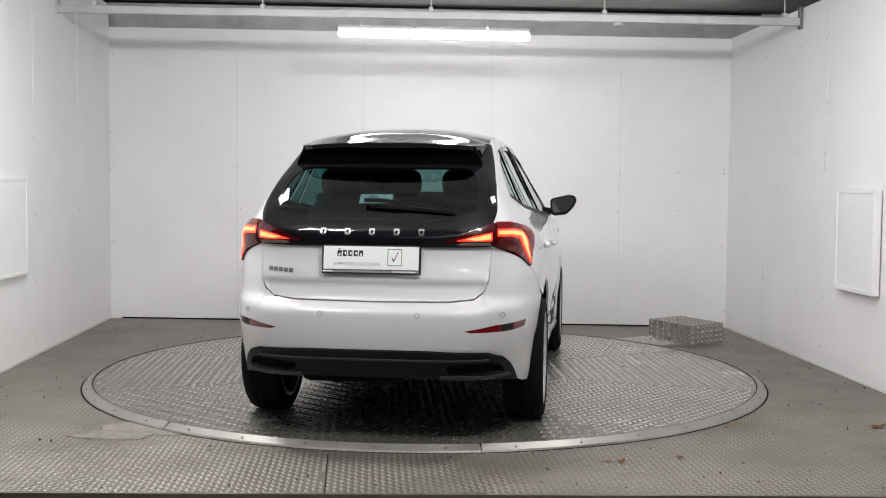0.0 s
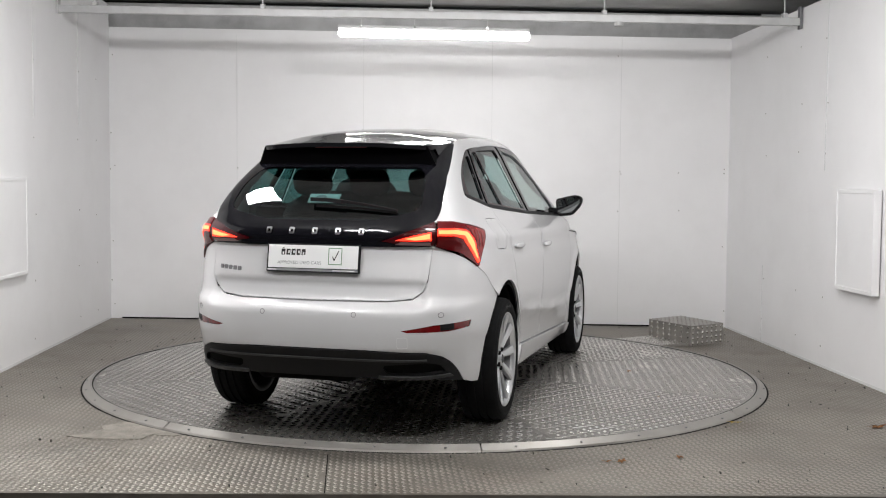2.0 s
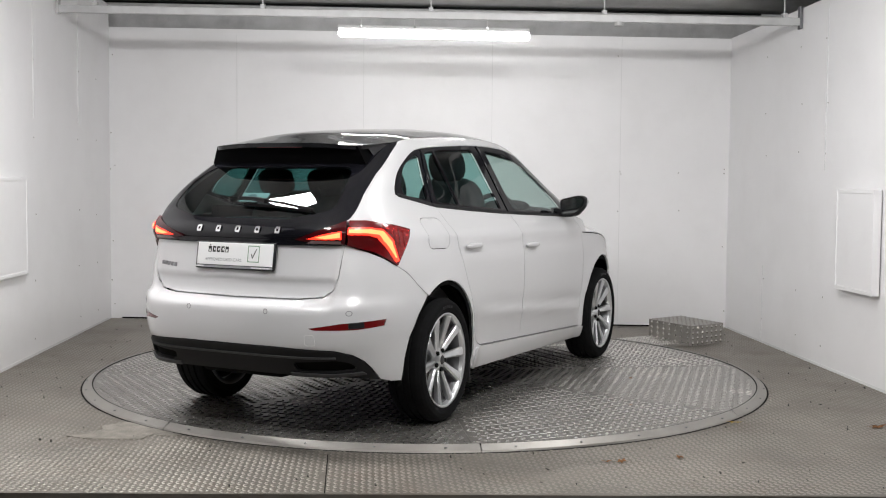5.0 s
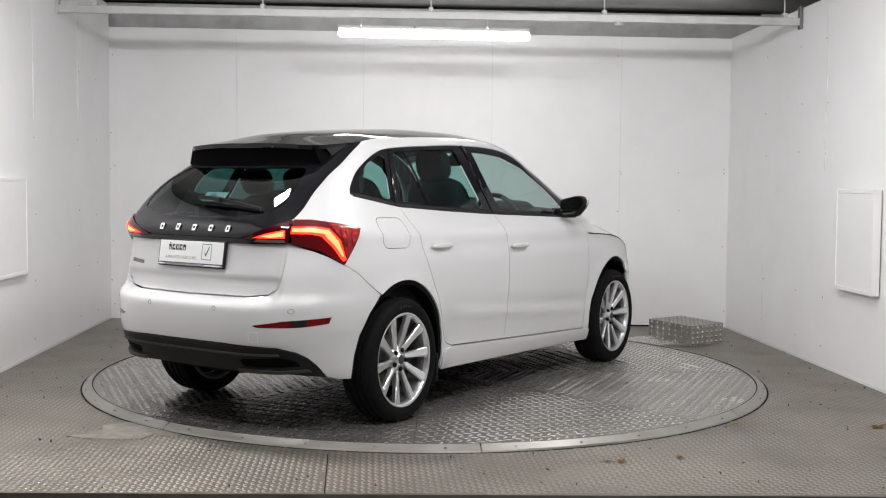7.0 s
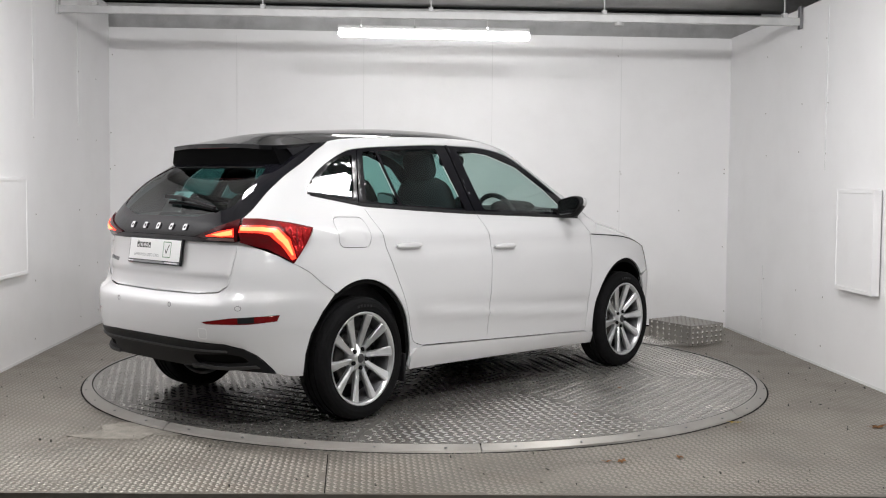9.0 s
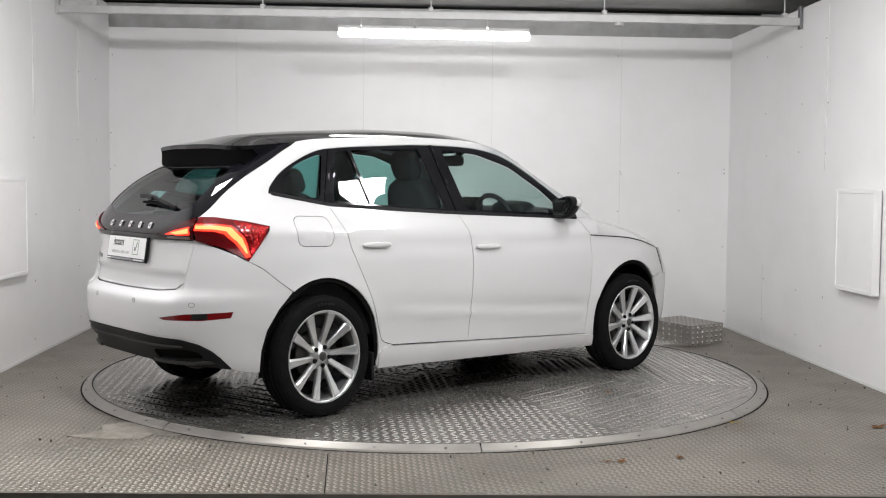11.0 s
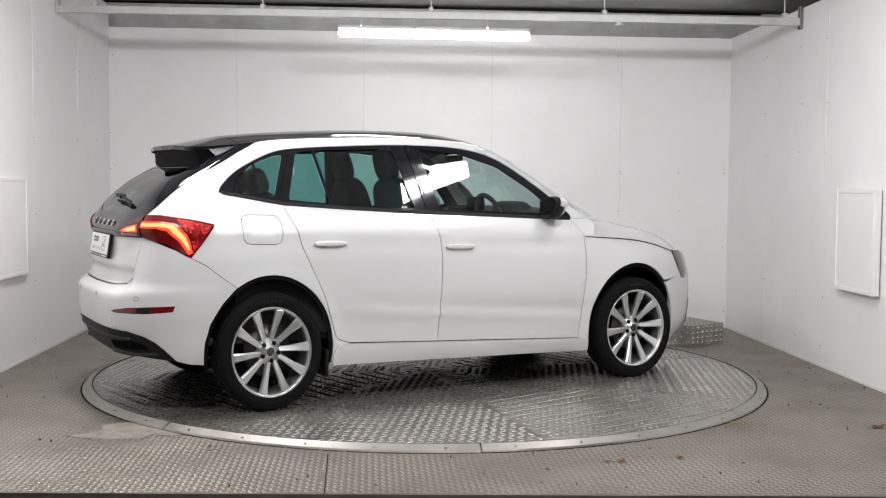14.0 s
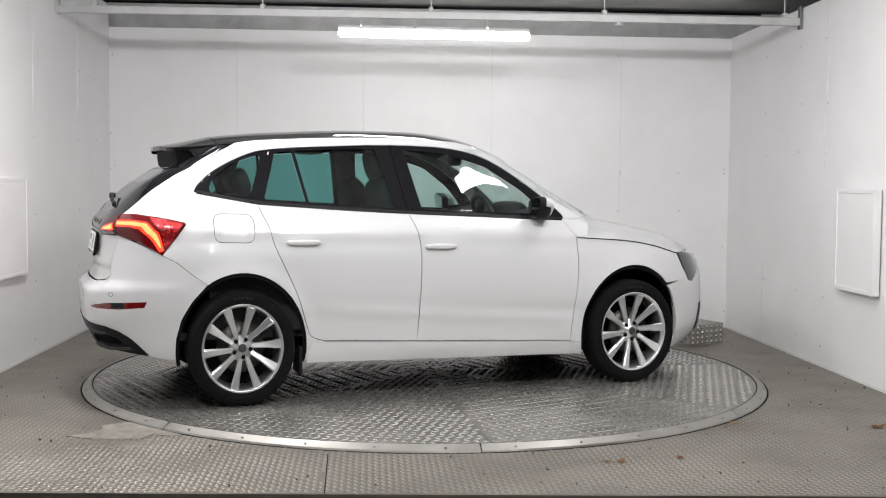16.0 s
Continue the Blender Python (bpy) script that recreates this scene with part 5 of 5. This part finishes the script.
def wheel(x, sgn):
    """Wheel with its outer face towards sgn (-1: right)."""
    cy = sgn * 0.745

    def P(vs):
        return [TR(x + a, cy + sgn * b, HZ + c) for a, b, c in vs]

    def piece(name, vf, material, parent, label="", smooth=True):
        f = vf[1] if sgn > 0 else [tuple(reversed(q)) for q in vf[1]]
        return part(name, mesh_of(name, P(vf[0]), f, material, smooth), material, parent, label)

    w = piece("wheel", lathe([(0.238, 0.098), (0.246, 0.104), (0.243, 0.108), (0.232, 0.100), (0.226, 0.078)]), M_ALLOY, car, "silver alloy wheel")
    # barrel is alloy too; the shade behind the spokes is put into its colour
    piece("rim_barrel", lathe([(0.227, 0.080), (0.222, 0.070), (0.215, 0.0), (0.222, -0.10), (0.246, -0.104)]), M_ALLOYDARK, w, "inner rim coloured dark for its shade")
    tyre = [(0.240, 0.100), (0.252, 0.110), (0.275, 0.114), (0.297, 0.110), (0.311, 0.098), (0.3185, 0.080), (0.320, 0.055)]
    for g in (0.045, 0.0, -0.045):
        tyre += [(0.320, g + 0.008), (0.312, g + 0.006), (0.312, g - 0.006), (0.320, g - 0.008)]
    tyre += [(0.320, -0.06), (0.3185, -0.08), (0.311, -0.098), (0.285, -0.112), (0.246, -0.104)]
    ty_ob = piece("tyre", lathe(tyre, 64), M_RUBBER, w, "black road tyre", False)
    # sidewall lettering as plain bars
    for k in range(5):
        a = radians(100 - k * 5)
        q = [(r * math.cos(a + d), 0.1145, r * math.sin(a + d)) for r, d in ((0.271, -0.03), (0.271, 0.03), (0.284, 0.03), (0.284, -0.03))]
        q += [(px, 0.112, pz) for px, _, pz in q]
        piece("sidewall_mark", (q, [(0, 1, 2, 3), (7, 6, 5, 4), (0, 4, 5, 1), (1, 5, 6, 2), (2, 6, 7, 3), (3, 7, 4, 0)]), M_TRIM, ty_ob, "", False)
    piece("brake_disc", lathe([(0.05, 0.02), (0.142, 0.02), (0.142, -0.005), (0.05, -0.005)], 32), M_DISCBRAKE, w)
    piece("back_plate", lathe([(0.0, -0.03), (0.215, -0.03)], 32), M_LINER, w)
    piece("hub", lathe([(0.0, 0.082), (0.026, 0.082), (0.030, 0.079), (0.033, 0.072), (0.072, 0.060), (0.076, 0.045), (0.070, 0.0)], 32), M_ALLOY, w)
    piece("hub_cap", lathe([(0.0, 0.0865), (0.018, 0.086), (0.024, 0.083), (0.027, 0.078)], 24), M_DARKTRIM, w, "dark centre cap")
    for k in range(5):
        base = 72 * k - 85
        for s in (-1, 1):
            rows = []
            a0, a1 = radians(base + 6 + s * 17), radians(base + s * 17.5)
            pin, pout = Vector((0.056 * math.cos(a0), 0, 0.056 * math.sin(a0))), Vector((0.238 * math.cos(a1), 0, 0.238 * math.sin(a1)))
            t = Vector((-(pout - pin).z, 0, (pout - pin).x)).normalized()
            for k2, wd, yo, th in ((0.0, 0.0140, 0.066, 0.03), (0.5, 0.0185, 0.084, 0.03), (0.93, 0.0265, 0.100, 0.028), (1.0, 0.0275, 0.096, 0.026)):
                c = pin.lerp(pout, k2)
                rows.append([c + t * u * wd + Vector((0, yo + w, 0)) for u, w in ((-0.9, -th), (0.9, -th), (1, -0.010), (0.80, -0.004), (-0.55, 0.003), (-1, -0.006))])
            v = [tuple(q) for r in rows for q in r]
            f = [(i * 6 + j, i * 6 + (j + 1) % 6, (i + 1) * 6 + (j + 1) % 6, (i + 1) * 6 + j) for i in range(3) for j in range(6)]
            piece("spoke", (v, [tuple(reversed(q)) for q in f]), M_ALLOY, w, "", False)
        a = radians(base + 4)
        bv, bf = lathe([(0.0, 0.079), (0.0095, 0.079), (0.0115, 0.076), (0.0115, 0.050)], 10)
        piece("wheel_bolt", ([(p + 0.051 * math.cos(a), q, r + 0.051 * math.sin(a)) for p, q, r in bv], bf), M_BLACK, w, "dark wheel bolt")
    return w


for x in (-HX, HX):
    for sgn in (-1, 1):
        wheel(x, sgn)
        # arch liner: barrel with a closed inner face, and the lip round the opening
        v, f = [], []
        n = 24
        for i in range(n + 1):
            a = radians(-4 + 188 * i / n)
            for yy, rr in ((0.835, 0.384), (0.82, 0.40), (0.50, 0.40)):
                lx, lz = x + rr * math.cos(a), HZ + rr * math.sin(a)
                v.append(TR(lx, sgn * min(yy * 0.985, float(half_width(np.array(lx), np.array(lz))) - 0.016), lz))
        for i in range(n):
            for j in range(2):
                f.append((i * 3 + j, (i + 1) * 3 + j, (i + 1) * 3 + j + 1, i * 3 + j + 1))
        k = len(v)
        v.append(TR(x, sgn * 0.50, HZ))
        f += [(i * 3 + 2, (i + 1) * 3 + 2, k) for i in range(n)]
        part("arch_liner", mesh_of("arch_liner", v, f, M_LINER, False), M_LINER, car)
        xf = x + 0.385 if x < 0 else x + 0.375
        part("mud_flap", box_bm(0.02, 0.17, 0.16, TR(xf - 0.03, sgn * (0.74 if x < 0 else 0.655), 0.235), 0.006), M_TRIM, car)

# arch lips in black
for mir in (False, True):
    for cx, a0, a1 in ((-HX, -14, 194), (HX, 43, 196)):
        o = arc(cx, HZ, ARCH + 0.001, a0, a1, 40) + arc(cx, HZ, ARCH - 0.022, a1, a0, 40)
        patch("arch_lip", o, side, M_LINER, car, mirror=mir, off=-0.012, flange=0.0, step=0.05)

# underside
part("floor_pan", hexa("floor_pan", [TR(-1.9, -0.60, 0.29), TR(1.85, -0.60, 0.22), TR(1.85, 0.60, 0.22), TR(-1.9, 0.60, 0.29)], [TR(-1.9, -0.60, 0.35), TR(1.85, -0.60, 0.30), TR(1.85, 0.60, 0.30), TR(-1.9, 0.60, 0.35)], M_LINER), M_LINER, car)
part("floor_pan", hexa("floor_pan", [TR(-0.93, -0.80, 0.235), TR(0.93, -0.80, 0.22), TR(0.93, 0.80, 0.22), TR(-0.93, 0.80, 0.235)], [TR(-0.93, -0.78, 0.30), TR(0.93, -0.78, 0.30), TR(0.93, 0.78, 0.30), TR(-0.93, 0.78, 0.30)], M_LINER), M_LINER, car)
part("exhaust_box", box_bm(0.20, 0.55, 0.12, TR(-1.78, 0.15, 0.30), 0.04, 3), M_LINER, car)
part("rear_axle", cyl_bm(0.045, 1.35, TR(-HX, 0, 0.27), 16, None, pose(0, 0, 0, 90, 0, 0)), M_LINER, car)
part("boot_wall", hexa("boot_wall", [TR(-2.0, -0.55, 0.3), TR(-1.98, -0.55, 0.3), TR(-1.98, 0.55, 0.3), TR(-2.0, 0.55, 0.3)], [TR(-2.0, -0.6, 1.0), TR(-1.9, -0.6, 1.0), TR(-1.9, 0.6, 1.0), TR(-2.0, 0.6, 1.0)], M_LINER), M_LINER, car)

# cabin
part("cabin_floor", hexa("cabin_floor", [TR(-1.9, -0.72, 0.36), TR(1.1, -0.72, 0.36), TR(1.1, 0.72, 0.36), TR(-1.9, 0.72, 0.36)], [TR(-1.9, -0.72, 0.40), TR(1.1, -0.72, 0.40), TR(1.1, 0.72, 0.40), TR(-1.9, 0.72, 0.40)], M_CABIN), M_CABIN, car)
blob_part("parcel_shelf", 0.30, 0.60, 0.02, (-1.60, 0, 1.02), M_CABIN, car, "black parcel shelf", 6)
for s in (-1, 1):
    part("door_lining", hexa("door_lining", [TR(-1.5, s * 0.74, 0.4), TR(0.95, s * 0.76, 0.4), TR(0.95, s * 0.70, 0.4), TR(-1.5, s * 0.68, 0.4)], [TR(-1.5, s * 0.655, 1.10), TR(0.80, s * 0.73, 1.0), TR(0.80, s * 0.67, 1.0), TR(-1.5, s * 0.61, 1.10)], M_CABIN), M_CABIN, car)
    blob_part("grab_rail", 0.12, 0.02, 0.02, (-0.6, s * 0.52, 1.43), M_CABIN, car)
patch("headlining", [(-1.40, -0.92), (0.38, -0.92), (0.38, 0.92), (-1.40, 0.92)], roof_at, M_HEADLINE, car, "grey headlining", step=0.1, off=-0.045, flange=0)
blob_part("dashboard", 0.22, 0.70, 0.15, (0.72, 0, 0.93), M_CABIN, car, "dark dashboard", 5)
blob_part("instrument_hood", 0.10, 0.17, 0.06, (0.60, -0.36, 1.06), M_CABIN, car, "", 3)
blob_part("centre_screen", 0.012, 0.12, 0.07, (0.52, 0.0, 1.07), M_GLOSSBLACK, car, "", 6)
v, f = [], []
for i in range(28):
    a = 2 * math.pi * i / 28
    for j in range(8):
        b = 2 * math.pi * j / 8
        r = 0.178 + 0.016 * math.cos(b)
        q = Vector((0.016 * math.sin(b), r * math.cos(a), r * math.sin(a)))
        q = Matrix.Rotation(radians(-22), 3, "Y") @ q
        v.append(TR(0.44 + q.x, -0.36 + q.y, 0.99 + q.z))
for i in range(28):
    for j in range(8):
        f.append((i * 8 + j, ((i + 1) % 28) * 8 + j, ((i + 1) % 28) * 8 + (j + 1) % 8, i * 8 + (j + 1) % 8))
sw = part("steering_wheel", mesh_of("steering_wheel", v, f, M_CABIN, True), M_CABIN, car, "black steering wheel")
blob_part("wheel_hub", 0.03, 0.16, 0.05, (0.46, -0.36, 0.98), M_CABIN, sw, "", 3)
im = blob_part("inside_mirror", 0.018, 0.115, 0.035, (0.34, 0.0, 1.375), M_CABIN, car, "black inside mirror", 4)
part("mirror_stalk", ribbon([TR(0.36, 0, 1.39), TR(0.46, 0, 1.46)], 0.03, 0.03), M_CABIN, im)


def seat(x, y, w, back_h, rake, head=True):
    rot = Matrix.Rotation(radians(rake), 3, "Y")
    s = blob_part("seat", 0.27, w, 0.10, (x + 0.24, y, 0.60), M_SEAT, car, "black cloth seat", 4)
    blob_part("backrest", 0.075, w, back_h, (x - 0.10, y, 0.66 + back_h * 0.85), M_SEAT, s, "", 4, rot)
    if head:
        t = rot @ Vector((0, 0, back_h + 0.08))
        blob_part("headrest", 0.05, 0.125, 0.095, (x - 0.10 + t.x, y, 0.66 + back_h * 0.85 + t.z), M_SEAT, s, "", 3.2, rot)
    return s


for y in (-0.36, 0.36):
    seat(-0.15, y, 0.235, 0.33, -17)
rs = seat(-1.02, 0, 0.60, 0.29, -22, False)
for y in (-0.36, 0.0, 0.36):
    rot = Matrix.Rotation(radians(-22), 3, "Y")
    t = rot @ Vector((0, 0, 0.29 + 0.06))
    blob_part("headrest", 0.05, 0.12, 0.075, (-1.12 + t.x, y, 0.66 + 0.29 * 0.85 + t.z), M_SEAT, rs, "", 3.2, rot)

# door mirrors
def mirror_shell(s, rings, rim=0.012):
    """A wedge-shaped pod: one outline seen from behind, lofted through (x, size) rings."""
    o = rounded([(0.792, 1.128), (0.93, 1.158), (0.978, 1.146), (0.984, 1.108), (0.915, 1.036), (0.80, 1.024)], rim * 2, 4)
    cy, cz = 0.885, 1.090
    v = [TR(x, s * (cy + (a - cy) * k), cz + (b - cz) * k + dz) for x, k, dz in rings for a, b in o]
    n = len(o)
    f = [(r * n + i, r * n + (i + 1) % n, (r + 1) * n + (i + 1) % n, (r + 1) * n + i) for r in range(len(rings) - 1) for i in range(n)]
    f += [tuple(range(n))[::-1], tuple(range((len(rings) - 1) * n, len(rings) * n))]
    return v, f if s < 0 else [q[::-1] for q in f]


for s in (-1, 1):
    mh = part("door_mirror", mesh_of("door_mirror", *mirror_shell(s, ((0.590, 1.0, 0), (0.618, 0.99, 0), (0.642, 0.93, 0), (0.662, 0.78, -0.003), (0.675, 0.45, -0.006))), M_PAINT, True), M_PAINT, car, "white and black door mirror")
    part("mirror_rim", mesh_of("mirror_rim", *mirror_shell(s, ((0.560, 0.90, 0), (0.551, 0.96, 0), (0.556, 1.015, 0), (0.594, 1.015, 0))), M_TRIM), M_TRIM, mh)
    gv, gf = mirror_shell(s, ((0.549, 0.87, 0), (0.5575, 0.87, 0)))
    part("mirror_glass", mesh_of("mirror_glass", gv, gf, M_MIRROR), M_MIRROR, mh)
    part("mirror_base", mesh_of("mirror_base", *mirror_shell(s, ((0.566, 0.90, -0.016), (0.595, 0.94, -0.016), (0.63, 0.86, -0.018), (0.65, 0.6, -0.024))), M_TRIM, True), M_TRIM, mh)
    part("mirror_arm", hexa("mirror_arm", [TR(0.60, s * 0.72, 1.03), TR(0.74, s * 0.72, 1.02), TR(0.65, s * 0.85, 1.025), TR(0.56, s * 0.85, 1.03)], [TR(0.60, s * 0.70, 1.075), TR(0.72, s * 0.70, 1.075), TR(0.64, s * 0.85, 1.06), TR(0.56, s * 0.85, 1.06)], M_TRIM), M_TRIM, mh)

# leaves stuck on the turning disc
leaf(0.35, -1.35, 0.003, 0.032, 30, M_LEAF, "", disc)
leaf(-0.5, -1.62, 0.003, 0.016, 80, M_LEAF, "", disc)

def motions():
    rows = [(t, pose(0, 0, 0, 0, 0, a)) for t, a in HEADINGS]
    walk(car, rows)
    walk(disc, rows)


motions()
